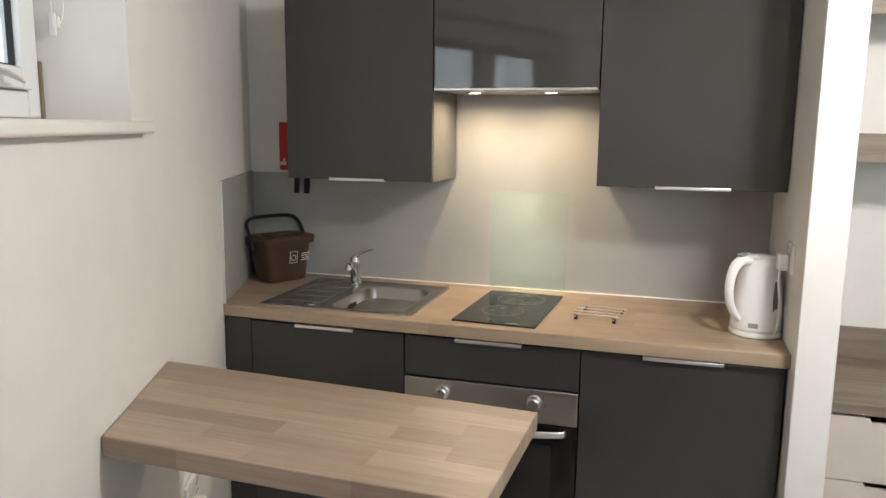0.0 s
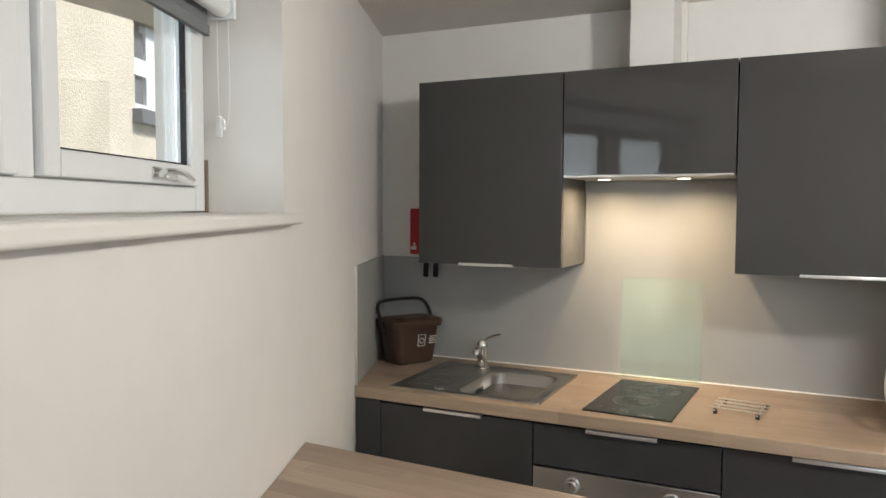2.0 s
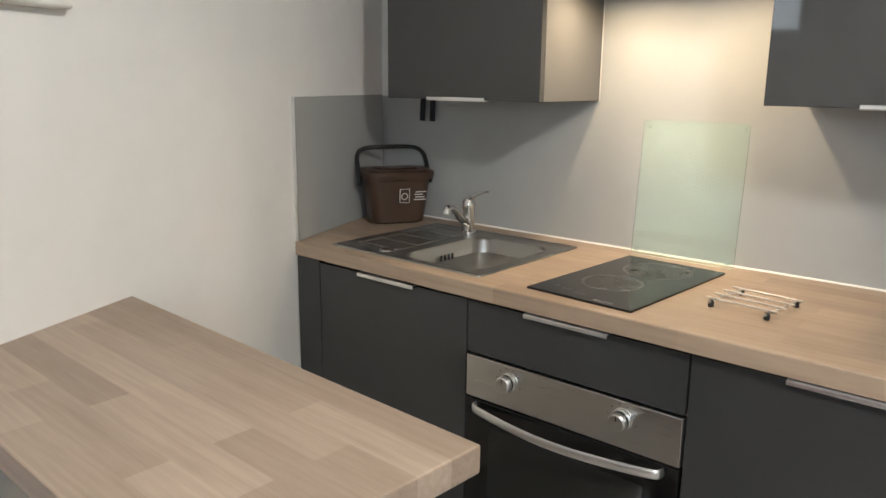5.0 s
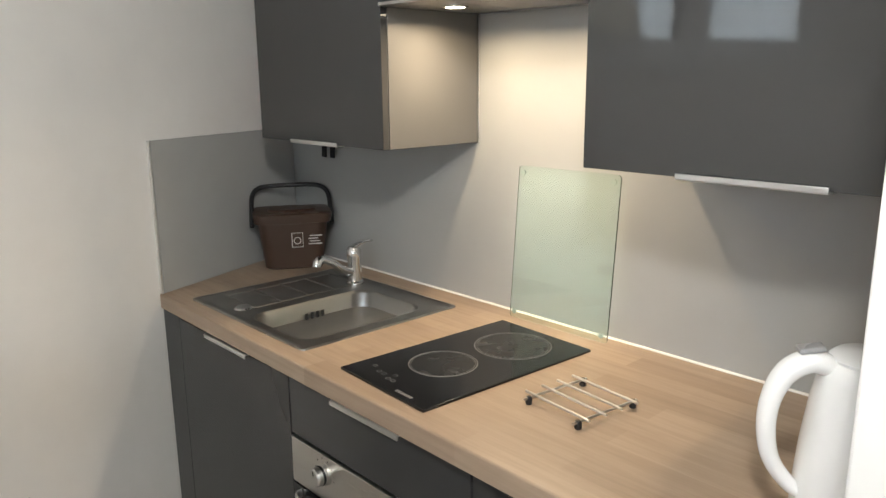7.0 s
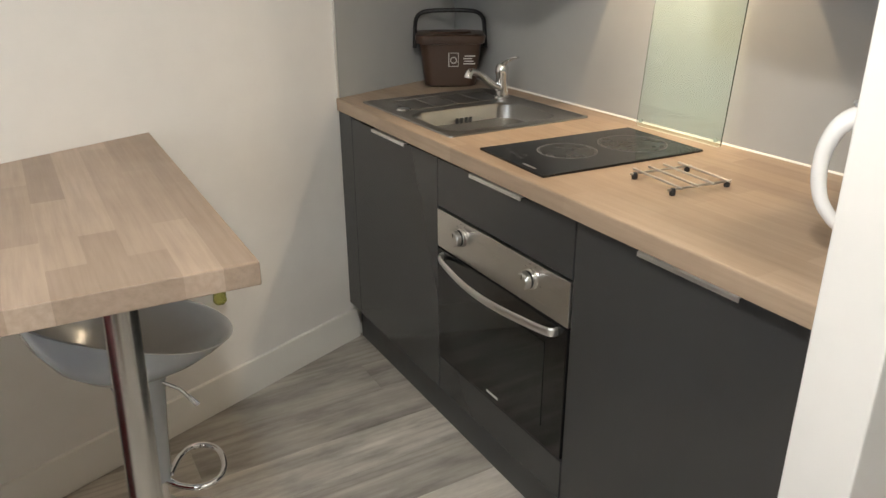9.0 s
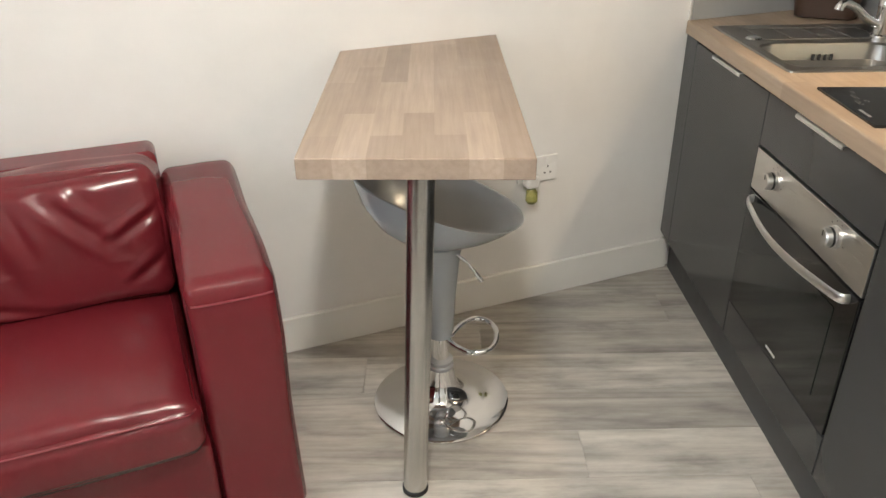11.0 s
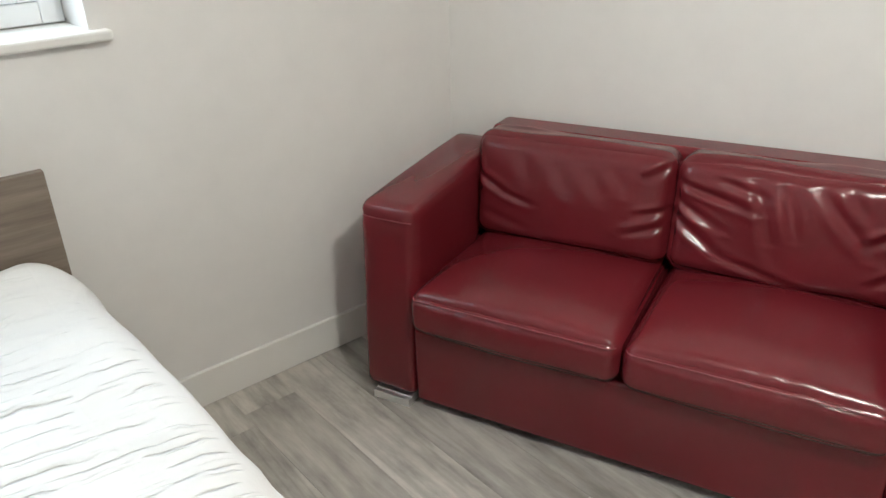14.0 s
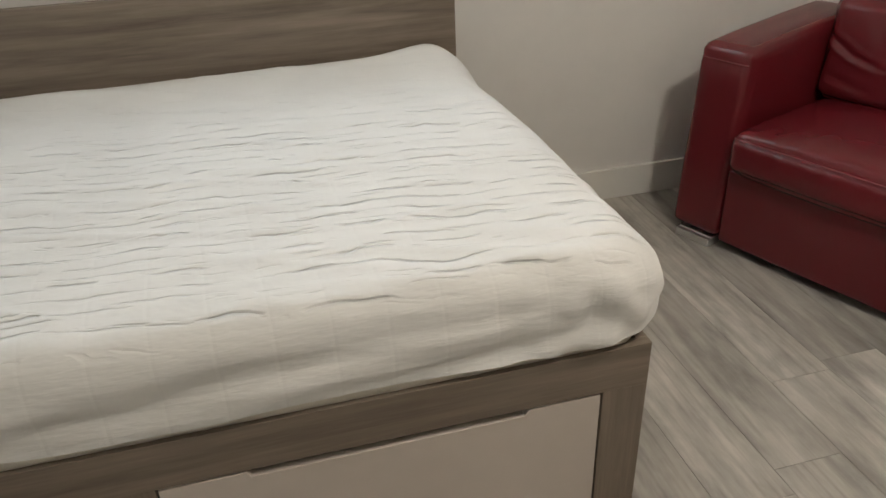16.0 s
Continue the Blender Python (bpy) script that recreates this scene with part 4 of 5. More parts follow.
def socket(name, m, label, double=True):
    """A white switched socket; local y=0 is the wall, +y into the room."""
    s = thing(name, m, label, "socket")
    w = 0.146 if double else 0.086
    part("plate", B((-w / 2, 0, -0.043), (w / 2, 0.010, 0.043), 0.003), SOCKET, s)
    for cx in ((-0.036, 0.036) if double else (0,)):
        part("rocker", B((cx - 0.006, 0.010, 0.016), (cx + 0.006, 0.014, 0.032), 0.001), SOCKET, s)
        part("pin_hole", join(B((cx - 0.002, 0.009, 0.002), (cx + 0.002, 0.0104, 0.010), 0), B((cx - 0.014, 0.009, -0.018), (cx - 0.007, 0.0104, -0.013), 0), B((cx + 0.007, 0.009, -0.018), (cx + 0.014, 0.0104, -0.013), 0)), GASKET, s, smooth=False)
    return s


socket("socket", M_A @ pose(0.545, 0, 0.482), "white double socket on the wall under the table")
socket("socket", Matrix(((0, -1, 0, 1.815), (1, 0, 0, -0.50), (0, 0, 1, 1.165), (0, 0, 0, 1))), "white single socket on the partition above the kettle", False)
pgm = Matrix(((0, -1, 0, 1.815 - 0.010), (1, 0, 0, -0.50), (0, 0, 1, 1.155), (0, 0, 0, 1)))
pg = thing("plug", pgm, "white mains plug in the partition socket", "plug")
part("body", B((-0.024, 0.001, -0.026), (0.024, 0.030, 0.022), 0.006, 3), SOCKET, pg)
part("cable", sweep([(0, 0.02, -0.024), (0, 0.022, -0.06), (0.004, 0.015, -0.12), (0.012, 0.012, -0.18), (0.03, 0.018, -0.225), (0.06, 0.035, -0.240)], 0.0035, 8), SOCKET, pg)
af = thing("air_freshener", M_A @ pose(0.580, 0.011, 0.455), "plug-in air freshener with a bottle of yellow oil", "air freshener")
part("housing", B((-0.022, 0, -0.022), (0.022, 0.042, 0.024), 0.010, 3), SOCKET, af)
part("bottle", moved(lathe([(0.012, -0.024), (0.019, -0.034), (0.020, -0.066), (0.014, -0.074), (0.001, -0.075)], 24), pose(0, 0.028, 0)), AMBER, af, "clear bottle of yellow oil")

# fire blanket
fb = thing("fire_blanket", pose(0.005, 0, 1.346), "red fire blanket holder with black pull straps", "fire blanket")
part("holder", B((-0.093, -0.035, 0), (0.115, -0.001, 0.195), 0.006), RED, fb)
part("print", join(B((-0.088, -0.0356, 0.020), (-0.060, -0.0350, 0.034), 0), B((-0.074, -0.0356, 0.034), (-0.066, -0.0350, 0.05), 0)), MARK, fb, smooth=False)
for sx in (-0.026, 0.020):
    part("strap", moved(B((0, -0.030, -0.094), (0.023, -0.026, 0.002), 0.001), pose(sx, 0, 0, 0, 3, 0)), WEB, fb, "black webbing strap")

# ---- breakfast table ----
tbx = lambda y: -0.012 - (y + 0.585) * math.tan(TA) + 0.001
tb = thing("breakfast_table", pose(0, 0, 0), "oak-stave breakfast bar fixed to the wall on one steel leg", "table")
part("tabletop", prism([(1.190, -1.680), (1.208, -1.243), (tbx(-1.243), -1.243), (tbx(-1.680), -1.680)], 0.862, 0.905, 0.003), TABLE_STAVES, tb).matrix_local = Matrix.Translation((1.2, -1.46, 0.884)) @ pose(0, 0, 0, 0, 1.2, 0) @ Matrix.Translation((-1.2, 1.46, -0.884))
LEG0, LEG1 = Vector((1.098, -1.488, 0.0)), Vector((1.086, -1.452, 0.860))
LEG_M = Matrix.Translation(LEG0) @ (LEG1 - LEG0).to_track_quat("Z", "Y").to_matrix().to_4x4()
leg = part("leg", moved(lathe([(0.029, 0.010), (0.029, 0.845), (0.029, 0.8595)], 40), LEG_M), LEG_STEEL, tb, "brushed steel tube leg")
part("foot_cap", moved(lathe([(0.029, 0), (0.0315, 0.002), (0.0315, 0.012), (0.0298, 0.014)], 40), LEG_M), BLACK, leg, "black foot cap")
part("mounting_plate", moved(lathe([(0.055, 0.857), (0.055, 0.8615)], 32), pose(LEG1.x, LEG1.y, 0)), STEEL, leg)

# ---- bar stool ----
st = thing("bar_stool", pose(0.755, -1.420, 0), "silver-grey plastic bar stool with chrome base tucked under table", "bar stool")


def shell():
    bm = bmesh.new()
    seg, rows = 56, []
    back = radians(268)
    prof = [(0.02, 0.00), (0.055, 0.002), (0.10, 0.018), (0.145, 0.050), (0.178, 0.092), (0.195, 0.135)]
    for t_out in (True, False):
        for k, (r, z) in (list(enumerate(prof)) if t_out else list(enumerate(prof))[::-1]):
            row = []
            f = k / (len(prof) - 1)
            for i in range(seg):
                a = 2 * math.pi * i / seg
                lift = 1 + 0.50 * f * math.cos(a - back)
                rr_ = r + 0.020 * f * math.cos(2 * (a - back))
                zz = z * lift
                if not t_out:
                    rr_ -= 0.006
                    zz += 0.005 * (1 - f)
                row.append(bm.verts.new((max(0.004, rr_) * math.cos(a), max(0.004, rr_) * math.sin(a), 0.512 + zz)))
            rows.append(row)
    for a, b in zip(rows, rows[1:]):
        for i in range(seg):
            bm.faces.new((a[i], a[(i + 1) % seg], b[(i + 1) % seg], b[i]))
    bm.faces.new(rows[0][::-1])
    bm.faces.new(rows[-1])
    bmesh.ops.recalc_face_normals(bm, faces=list(bm.faces))
    return bm


part("seat", shell(), STOOL, st, "moulded silver-grey bucket seat")
part("column_cover", lathe([(0.034, 0.225), (0.036, 0.228), (0.044, 0.36), (0.056, 0.48), (0.066, 0.512), (0.05, 0.516)], 36), STOOL, st)
part("piston", lathe([(0.024, 0.10), (0.024, 0.232)], 28), CHROME, st)
part("collar", lathe([(0.034, 0.118), (0.037, 0.122), (0.037, 0.130), (0.033, 0.134), (0.035, 0.138), (0.035, 0.146), (0.026, 0.150)], 28), GREYP, st)
part("base", lathe([(0.188, 0.0), (0.191, 0.003), (0.191, 0.008), (0.185, 0.012), (0.12, 0.017), (0.078, 0.026), (0.055, 0.045), (0.042, 0.075), (0.034, 0.118), (0.02, 0.12)], 64), CHROME, st, "round chrome trumpet base")
part("lever", join(sweep([(0.03, 0.030, 0.500), (0.048, 0.075, 0.470), (0.055, 0.098, 0.438)], 0.0045, 10), sweep([(0.053, 0.092, 0.446), (0.058, 0.108, 0.424)], 0.006, 10)), CHROME, st, "chrome gas lift lever")
part("footrest", sweep([(0.02, 0.03, 0.235), (-0.030, 0.062, 0.238), (-0.055, 0.098, 0.238), (-0.045, 0.132, 0.236), (-0.010, 0.152, 0.232), (0.040, 0.150, 0.227), (0.075, 0.128, 0.223), (0.082, 0.085, 0.220), (0.055, 0.045, 0.220), (0.02, 0.02, 0.222)], 0.0075, 12), CHROME, st, "chrome hoop footrest")

# ---- sofa ----
SF = M_A @ pose(2.305, 0.010, 0)
so = thing("sofa", SF, "oxblood red leather two-seat sofa, creased back cushions", "sofa")


def soft(lo, hi, nx, ny, nz, r, puff, seed, crease=0.0, dirs=None):
    """A padded block: rounded box with crowned faces and creases."""
    bm = bmesh.new()
    bmesh.ops.create_cube(bm, size=2)
    bmesh.ops.subdivide_edges(bm, edges=list(bm.edges), cuts=max(nx, ny, nz), use_grid_fill=True)
    c = [(a + b) / 2 for a, b in zip(lo, hi)]
    h = [(b - a) / 2 for a, b in zip(lo, hi)]
    for v in bm.verts:
        p = v.co.copy()
        core = Vector([max(-(1 - r / h[i]), min(1 - r / h[i], p[i])) for i in range(3)])
        d = Vector([(p[i] - core[i]) * h[i] for i in range(3)])
        q = Vector([core[i] * h[i] for i in range(3)])
        if d.length > 1e-6:
            q += d.normalized() * min(r, d.length * (1 if max(abs(x) for x in d) >= d.length * 0.999 else r / max(abs(x) for x in d)))
        n = d.normalized() if d.length > 1e-6 else Vector((0, 0, 0))
        for i in range(3):
            o = [j for j in range(3) if j != i]
            w = (1 - p[o[0]] ** 2) * (1 - p[o[1]] ** 2)
            if abs(p[i]) > 0.999:
                q[i] += math.copysign(puff[i] * w ** 0.6, p[i])
        if crease:
            f = noise.noise(Vector((p.x * 1.6 + seed, p.y * 1.3, p.z * 1.4 - seed)))
            q += n * crease * 0.6 * f
            for (ax, az, bx_, bz, deep, wide) in dirs or ():
                ab = Vector((bx_ - ax, bz - az))
                ap = Vector((p.x - ax, p.z - az))
                t = max(0, min(1, ap.dot(ab) / ab.length_squared))
                away = ap - ab * t
                side_ = math.copysign(1, ab.x * ap.y - ab.y * ap.x)
                g = away.length / wide
                fade = math.sin(math.pi * (0.12 + 0.80 * t)) if n.y > 0.2 else 0
                q.y -= 0.56 * deep * fade * (math.exp(-g * g) - 0.8 * math.exp(-((g - 1.7) ** 2)) * (1 if side_ > 0 else 0.35))
        v.co = q + Vector(c)
    return bm


HW = 0.805
AW = 0.185
FR = 0.692
part("base", B((-HW + AW, 0.06, 0.030), (HW - AW, FR - 0.006, 0.288), 0.012, 3), LEATHER, so)
for sgn in (-1, 1):
    x0, x1 = (-HW, -HW + AW) if sgn < 0 else (HW - AW, HW)
    bm = soft((x0, 0.035, 0.038), (x1, FR, 0.645), 30, 30, 30, 0.028, (0.003, 0.006, 0.010), 2.3 + sgn, 0.003)
    for v in bm.verts:
        if v.co.z > 0.3:
            v.co.z += 0.040 * (1 - (v.co.y - 0.03) / FR)
        rake = max(0, min(1, (v.co.y - 0.10) / 0.55))
        v.co.y -= 0.040 * max(0, v.co.z - 0.04) / 0.6 * rake
        v.co.x += 0.004 * noise.noise(v.co * 5)
        # the front pulls in along the seam under the padded top
        if v.co.y > 0.55:
            v.co.y -= 0.005 * math.exp(-((v.co.z - 0.606) / 0.010) ** 2)
            v.co.y += 0.0025 * noise.noise(Vector((v.co.x * 40, 0, v.co.z * 16))) * math.exp(-((v.co.z - 0.585) / 0.05) ** 2)
    arm = part("arm", bm, LEATHER, so, "boxy padded arm")
    part("piping", sweep([(x0 + 0.012, FR - 0.042, 0.606), (x0 + 0.05, FR - 0.0375, 0.606), (x1 - 0.05, FR - 0.0375, 0.606), (x1 - 0.012, FR - 0.042, 0.606)], 0.0022, 8), SEAM, arm, "stitched seam")
    fx = x0 + 0.035 if sgn < 0 else x0 + 0.02
    part("foot", join(B((fx, FR - 0.075, 0.0), (fx + 0.13, FR - 0.010, 0.030), 0.004), B((fx, FR - 0.010, 0.0), (fx + 0.13, FR + 0.008, 0.027), 0.002)), FOOT_METAL, so, "polished metal block foot")
    part("foot", B((fx, 0.06, 0.0), (fx + 0.13, 0.12, 0.030), 0.004), FOOT_METAL, so, "polished metal block foot")
part("lining", B((-HW + 0.03, 0.07, 0.024), (HW - 0.03, FR - 0.05, 0.035), 0.001), UNDER, so)
part("backrest", B((-HW + AW - 0.002, 0.022, 0.05), (HW - AW + 0.002, 0.145, 0.758), 0.020, 4), LEATHER, so)
SW = HW - AW
for k, (x0, x1) in enumerate(((-SW + 0.004, -0.002), (0.002, SW - 0.004))):
    bm = soft((x0, 0.14, 0.290), (x1, 0.722, 0.420), 56, 56, 40, 0.040, (0.0, 0.010, 0.036), 3.1 + k, 0.004)
    for v in bm.verts:
        # gathers under the front seam, dimples on the crown behind it
        if v.co.y > 0.66:
            hang = math.exp(-((v.co.z - 0.375) / 0.035) ** 2)
            v.co.y += hang * 0.0045 * noise.noise(Vector((v.co.x * 38 + v.co.z * 9, 1.7 * k, v.co.z * 14)))
            v.co.y -= 0.0015 * math.exp(-((v.co.z - 0.405) / 0.010) ** 2)
        if v.co.z > 0.40:
            v.co.z += 0.0035 * noise.noise(Vector((v.co.x * 24 + 5 * k, v.co.y * 10, 3.3))) * math.exp(-((v.co.y - 0.67) / 0.06) ** 2)
    cu = part("seat_cushion", bm, LEATHER, so, "plump leather seat cushion")
    part("piping", sweep([(x0 + 0.012, 0.700, 0.402)] + [(x0 + 0.03 + (x1 - x0 - 0.06) * i / 10, 0.722 + 0.005 * math.sin(math.pi * i / 10), 0.407 + 0.004 * math.sin(math.pi * i / 10)) for i in range(11)] + [(x1 - 0.012, 0.700, 0.402)], 0.0017, 8), SEAM, cu, "stitched seam")
# folds of each back cushion: start, end, depth, width
FOLDS = (
    [(0.98, 0.58, 0.30, 0.28, 0.014, 0.060), (0.98, 0.30, 0.55, -0.10, 0.013, 0.060), (0.98, 0.02, 0.52, -0.55, 0.016, 0.065), (0.52, -0.55, -0.12, -0.85, 0.010, 0.070),
     (0.30, 0.75, 0.12, -0.15, 0.013, 0.060), (0.06, 0.72, -0.06, -0.05, 0.012, 0.055), (0.62, 0.72, 0.22, 0.52, 0.010, 0.060), (-0.20, 0.75, -0.64, -0.15, 0.013, 0.065),
     (-0.98, 0.42, -0.58, 0.00, 0.014, 0.060), (-0.98, -0.25, -0.68, -0.62, 0.013, 0.060), (-0.40, 0.82, -0.52, 0.45, 0.009, 0.055), (0.20, 0.10, 0.05, -0.55, 0.008, 0.070)],
    [(0.98, 0.24, 0.64, -0.07, 0.015, 0.060), (0.64, -0.07, 0.36, -0.20, 0.010, 0.060), (-0.99, 0.06, -0.70, -0.10, 0.013, 0.055), (-0.99, -0.20, -0.62, -0.45, 0.014, 0.060), (-0.99, 0.88, -0.78, 0.55, 0.014, 0.060),
     (0.44, 0.70, 0.40, 0.20, 0.005, 0.080), (0.06, 0.55, -0.02, 0.10, 0.006, 0.080), (-0.26, 0.50, -0.36, 0.05, 0.006, 0.075), (-0.48, 0.60, -0.56, 0.25, 0.006, 0.070), (0.90, -0.45, 0.35, -0.70, 0.006, 0.080)],
)
for k, (x0, x1) in enumerate(((-SW + 0.0, 0.004), (0.0, SW + 0.004))):
    bm = soft((x0, 0.0, -0.168), (x1, 0.150, 0.172), 84, 84, 84, 0.050, (0.0, 0.028, 0.008), 7.7 + 4.3 * k, 0.012, FOLDS[k])
    moved(bm, pose(0, 0.120, 0.580, 7, 0, 0))
    part("back_cushion", bm, LEATHER, so, "creased leather back cushion")

# ---- bed ----
X0, X1, YFb, YBk = 2.485, 4.48, -2.145, -3.43
bd = thing("bed", pose(X0, YBk, 0), "grey oak-effect storage bed with cream drawers", "bed")
L, Dp = X1 - X0, YFb - YBk
part("headboard", B((0, 0.012, 0.05), (L, 0.040, 0.892), 0.0015), OAK, bd)
fr = [B((0, Dp - 0.022, 0.362), (L, Dp, 0.456), 0.0012), B((0, Dp - 0.022, 0.0), (L, Dp, 0.068), 0.0012)]
part("front_rail", fr[0], OAK, bd)
part("front_rail", fr[1], OAK, bd)
part("post", B((0.0, Dp - 0.0225, 0.068), (0.088, Dp - 0.0005, 0.362), 0.0012), OAK_V, bd)
part("post", B((0.868, Dp - 0.0225, 0.068), (1.10, Dp - 0.0005, 0.362), 0.0012), OAK_V, bd)
part("post", B((L - 0.115, Dp - 0.0225, 0.068), (L, Dp - 0.0005, 0.362), 0.0012), OAK_V, bd)
part("side_panel", B((0.0, 0.040, 0.0), (0.022, Dp - 0.0225, 0.456), 0.0012), OAK, bd)
part("side_panel", B((L - 0.022, 0.040, 0.0), (L, Dp - 0.0225, 0.456), 0.0012), OAK, bd)
part("slat_base", B((0.022, 0.04, 0.400), (L - 0.022, Dp - 0.0225, 0.418), 0.001), OAK, bd)
for a in (0.092, 1.104):
    w = 0.772
    o = [(a, 0.072), (a + w, 0.072), (a + w, 0.357), (a + w - 0.140, 0.357), (a + w - 0.146, 0.345), (a + 0.146, 0.345), (a + 0.140, 0.357), (a, 0.357)]
    part("drawer_front", moved(prism(o, 0.0, 0.018, 0.0012), Matrix(((1, 0, 0, 0), (0, 0, -1, Dp - 0.001), (0, 1, 0, 0), (0, 0, 0, 1)))), CREAM, bd, "cream drawer front with a cut-out finger grip")
    part("drawer_box", B((a, 0.35, 0.075), (a + w, Dp - 0.0225, 0.30), 0.001), CARCASS, bd)

mt = thing("mattress", pose(X0 + 0.012, YBk + 0.045, 0.420), "white quilted mattress with a loose crumpled protector", "mattress")
mw, md, mh = L - 0.03, Dp - 0.05, 0.222


def mattress_cover():
    """A draped cover: flat top, full round edges and corners, slack sides, a lifted bunch at the headboard."""
    bm = bmesh.new()
    r, rc = 0.060, 0.130
    side = 0.118
    hx, hy = mw / 2 + 0.012, md / 2 + 0.006
    reach = math.pi * r / 2 + side
    ax, ay = hx - r + reach, hy - r + reach
    nu, nv = 230, 160
    vs = []
    for i in range(nu + 1):
        row = []
        for j in range(nv + 1):
            px, py = ax * (2 * i / nu - 1), ay * (2 * j / nv - 1)
            qx, qy = abs(px) - (hx - rc), abs(py) - (hy - rc)
            if qx > 0 and qy > 0:
                q = math.hypot(qx, qy)
                dr = Vector((math.copysign(qx / q, px), math.copysign(qy / q, py), 0))
                d = q - rc + r
            elif qx > qy:
                dr, d = Vector((math.copysign(1, px), 0, 0)), qx - rc + r
            else:
                dr, d = Vector((0, math.copysign(1, py), 0)), qy - rc + r
            full = d
            d = min(d, reach)
            x, y = px + hx - 0.012, py + hy - 0.002
            base = Vector((px, py, 0)) - dr * max(0, full)
            bx, by = base.x + hx - 0.012, base.y + hy - 0.002
            if d <= 0:
                p = Vector((x, y, mh))
            elif d < math.pi * r / 2:
                p = Vector((bx, by, mh - r)) + dr * r * math.sin(d / r) + Vector((0, 0, r * math.cos(d / r)))
            else:
                low = d - math.pi * r / 2
                hem = 0.75 + 0.55 * noise.noise(Vector((bx * 2.1, by * 2.1, 0.4)))
                p = Vector((bx, by, mh - r)) + dr * r + Vector((0, 0, -low * hem))
            sidew = max(0, min(1, d / (r * 1.2)))
            topw = 1 - sidew
            p.z += topw * (0.005 * noise.noise(Vector((p.x * 2.2, p.y * 3.1, 1.3))) + 0.0035 * noise.noise(Vector((p.x * 5, p.y * 17, 5))))
            wrinkle = 1 - abs(noise.noise(Vector((p.x * 1.6 + 4, p.y * 9 + p.x * 2.4, 9.0)))) * 3.4
            p.z += topw * 0.006 * max(0, wrinkle) ** 3
            # slack folds along the sides
            drape = noise.noise(Vector((p.x * 1.7, p.y * 1.7, p.z * 17 + 2 + p.x * 1.5)))
            small = noise.noise(Vector((p.x * 7, p.y * 7, p.z * 34)))
            p += dr * sidew * (0.013 * drape + 0.005 * small)
            # bunch where the cover meets the headboard
            up = max(0, 1 - y / 0.20) ** 1.5 if y > 0 else 1
            p.z += up * (0.060 + 0.042 * math.exp(-((x - 0.08) / 0.15) ** 2)) * (1 - 0.35 * sidew)
            p.x -= up * 0.03 * sidew * (1 if x < 0.3 else 0)
            # swollen, crumpled corner at the foot
            cx = math.exp(-((p.x - 0.02) / 0.20) ** 2 - ((p.y - md) / 0.24) ** 2)
            p.z += 0.014 * cx * topw
            p += dr * cx * sidew * ((0.044 if dr.x < 0 else 0.02) * abs(dr.x) + 0.006 + 0.022 * noise.noise(Vector((p.x * 17, p.y * 17, p.z * 19))))
            # the long free edge hangs out between head and foot
            if dr.x < 0:
                p.x -= 0.030 * sidew * abs(dr.x) * math.sin(math.pi * max(0, min(1, (y - 0.05) / (md - 0.15)))) ** 0.8
            # crumple near the free foot corner
            rum = math.exp(-((p.x - 0.05) / 0.26) ** 2 - ((p.y - md) / 0.30) ** 2)
            p.z += rum * 0.010 * noise.noise(Vector((p.x * 13 + p.y * 6, p.y * 15, 3.0)))
            p.y = max(p.y, 0.003)
            row.append(bm.verts.new(p))
        vs.append(row)
    for i in range(nu):
        for j in range(nv):
            bm.faces.new((vs[i][j], vs[i + 1][j], vs[i + 1][j + 1], vs[i][j + 1]))
    return bm


part("core", B((0.004, 0.006, 0.0), (mw - 0.004, md - 0.004, mh - 0.030), 0.045, 4), SHEET, mt, "cream mattress edge")
part("cover", mattress_cover(), QUILT, mt, "crumpled quilted white protector")

# ---- desk corner beyond the partition ----
dk = thing("desk_unit", pose(1.920, 0, 0), "grey oak desk with cream drawers beside the partition", "desk")
part("desktop", B((0.001, -0.52, 0.722), (1.30, -0.002, 0.752), 0.0015), OAK, dk)
part("upstand", B((0.001, -0.022, 0.752), (1.30, -0.002, 0.86), 0.0015), OAK, dk)
part("side_panel", B((0.001, -0.505, 0.0), (0.021, -0.002, 0.7215), 0.001), OAK_V, dk)
part("side_panel", B((0.47, -0.505, 0.0), (0.49, -0.002, 0.7215), 0.001), OAK_V, dk)
part("side_panel", B((1.28, -0.505, 0.0), (1.30, -0.002, 0.7215), 0.001), OAK_V, dk)
part("back_panel", B((0.022, -0.02, 0.05), (1.28, -0.003, 0.7215), 0.001), OAK, dk)
for z0, z1 in ((0.52, 0.715), (0.315, 0.516), (0.06, 0.311)):
    w = 0.444
    o = [(0.024, z0), (0.468, z0), (0.468, z1), (0.36, z1), (0.354, z1 - 0.014), (0.138, z1 - 0.014), (0.132, z1), (0.024, z1)]
    part("drawer_front", moved(prism(o, 0.0, 0.018, 0.001), Matrix(((1, 0, 0, 0), (0, 0, -1, -0.500), (0, 1, 0, 0), (0, 0, 0, 1)))), CREAM, dk, "cream drawer front with a cut-out finger grip")


def shelf(z, label):
    s = thing("wall_shelf", pose(1.920, 0, z), label, "shelf", "shelves above the desk")
    part("board", B((0.001, -0.25, 0.0), (1.30, -0.001, 0.022), 0.0015), OAK, s)
    part("front_lip", B((0.001, -0.268, -0.065), (1.30, -0.2505, 0.022), 0.0015), OAK, s)


shelf(1.500, "grey oak wall shelf with a deep front lip")
shelf(1.935, "grey oak top wall shelf with a deep front lip")

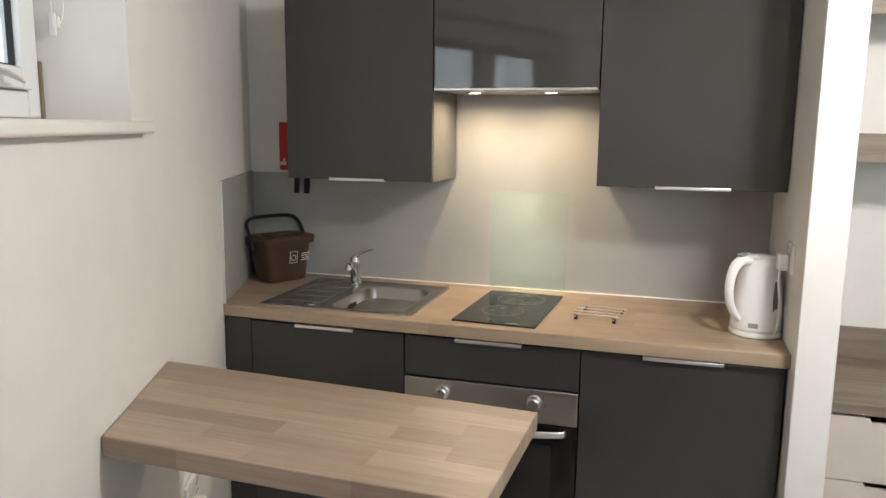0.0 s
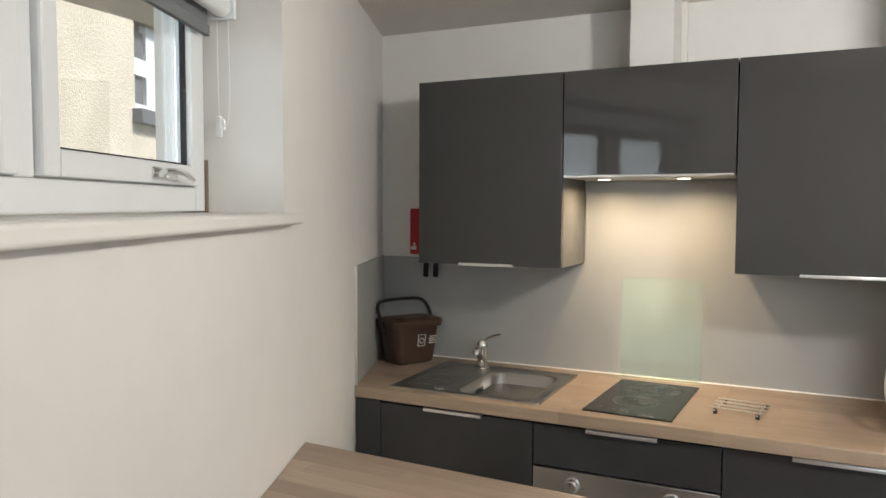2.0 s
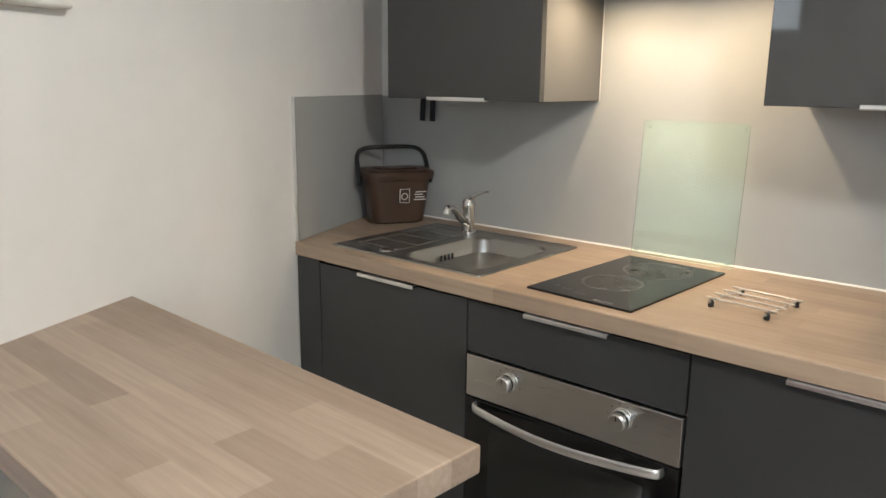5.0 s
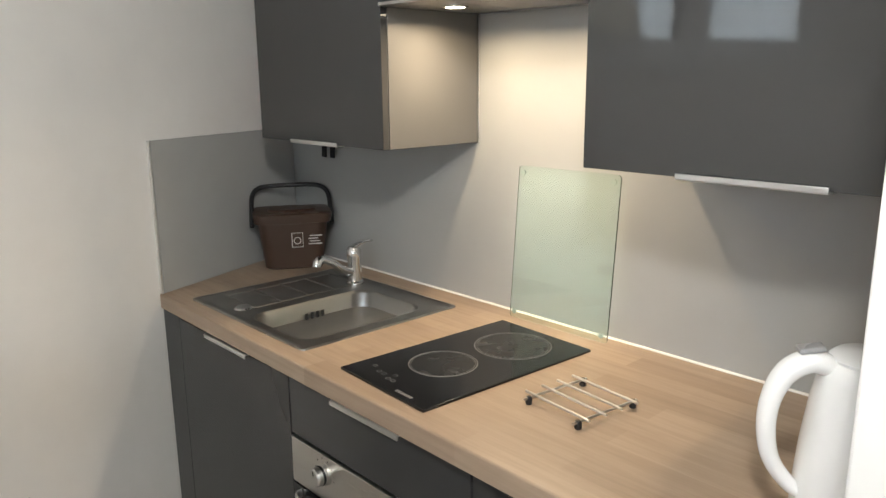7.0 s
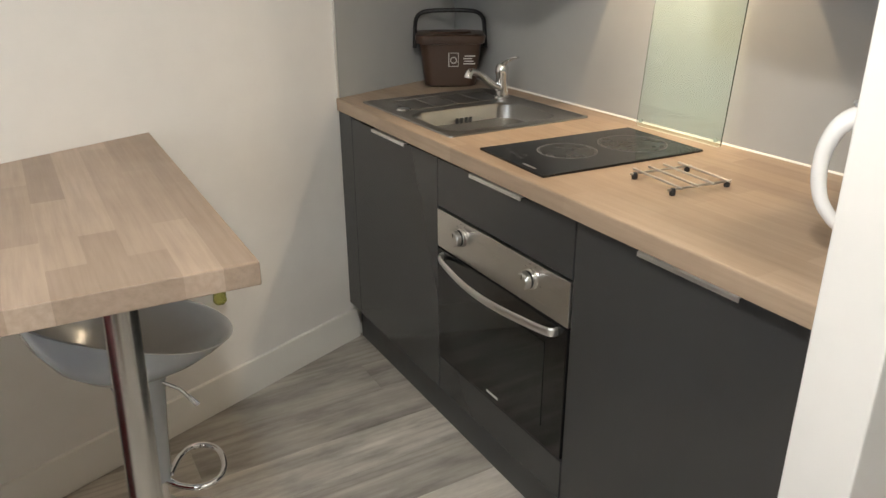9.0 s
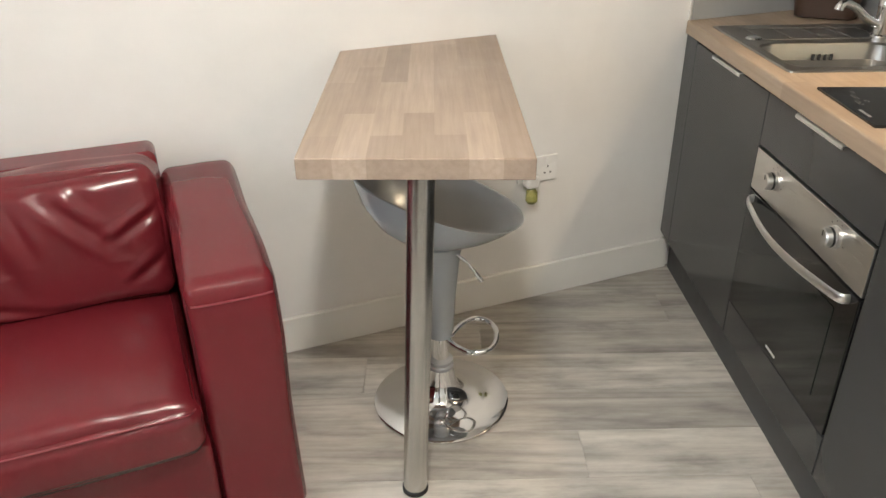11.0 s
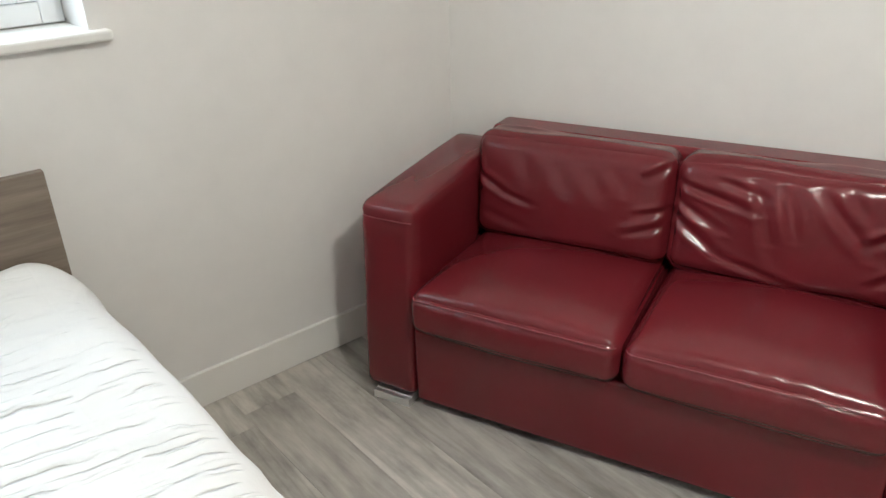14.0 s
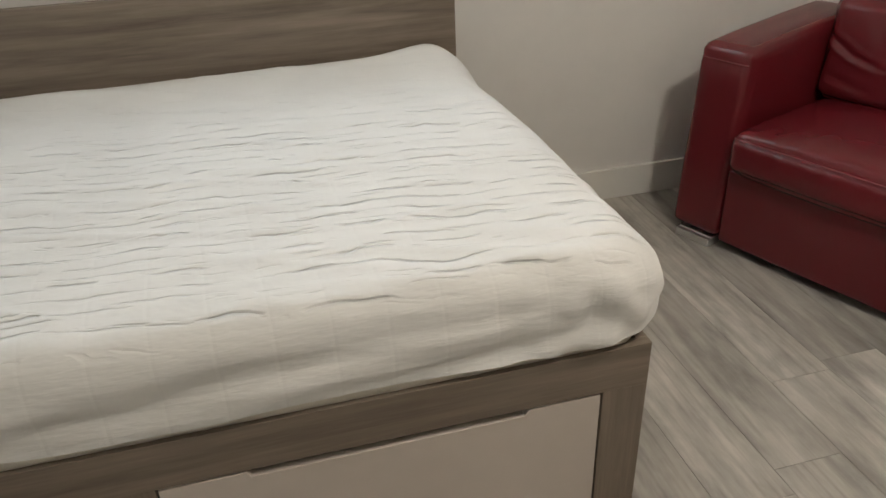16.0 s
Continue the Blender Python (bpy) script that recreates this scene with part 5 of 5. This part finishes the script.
# ---- roller blind ----
rb = thing("roller_blind", M_A @ pose(0, -0.135, 0), "grey roller blind rolled up on a white tube", "blind")
part("tube", sweep([(0.905, 0, 2.012), (2.21, 0, 2.012)], 0.024, 20), PVC, rb, "white roller tube")
part("fabric", B((0.925, -0.027, 1.948), (2.19, -0.0245, 2.02), 0.0005), BLIND, rb, "grey blind fabric")
part("bottom_bar", B((0.925, -0.033, 1.940), (2.19, -0.019, 1.966), 0.003), BLIND, rb)
for s in (0.886, 2.214):
    part("bracket", B((s, -0.03, 1.985), (s + 0.016, 0.03, 2.04), 0.003), PVC, rb)
part("cord", sweep([(0.897, 0.012, 2.0), (0.895, 0.014, 1.85), (0.892, 0.010, 1.76), (0.893, -0.004, 1.735), (0.895, -0.012, 1.76), (0.897, -0.014, 2.0)], 0.0012, 6), PVC, rb, "white bead cord")
ck = thing("cord_cleat", M_A @ pose(0.875, -0.150, 1.742, 0, 0, 90), "clear plastic cord cleat on the window reveal", "cleat")
part("body", join(B((-0.012, -0.010, -0.012), (0.012, 0.0, 0.014), 0.003), B((-0.008, -0.018, -0.03), (0.008, -0.010, 0.02), 0.003)), KETTLE, ck)

# ---- floor planks ----
PW, PL = 0.175, 1.22
rng = random.Random(5)
k0 = int((-0.9 - 1.77) / PW) - 1
k1 = int((XE - 1.77) / PW) + 1
offs = {k: rng.uniform(0, PL) for k in range(k0, k1 + 1)}
offs[-1] = (-2.46) % PL
offs[1] = (-2.17) % PL
offs[-5] = (-1.05) % PL


def plank_mesh(w, l):
    return mesh_of("plank", B((0.0004, 0.0004, -0.006), (w - 0.0004, l - 0.0004, 0.0), 0.0006, 1), PLANK, False)


full = plank_mesh(PW, PL)
for k in range(k0, k1 + 1):
    x = 1.77 + PW * k
    y = YB + (offs[k] - YB) % PL - PL
    while y < 0:
        a, b = max(y, YB), min(y + PL, 0.0)
        if b - a > 0.03 and x + PW > tbx(b) - 0.4:
            me = full if (a, b) == (y, y + PL) and x + PW < XE else plank_mesh(min(PW, XE - x), b - a)
            ob = new("plank", me)
            ob.location = (x, a, 0.0)
            ob.parent = floor
        y += PL
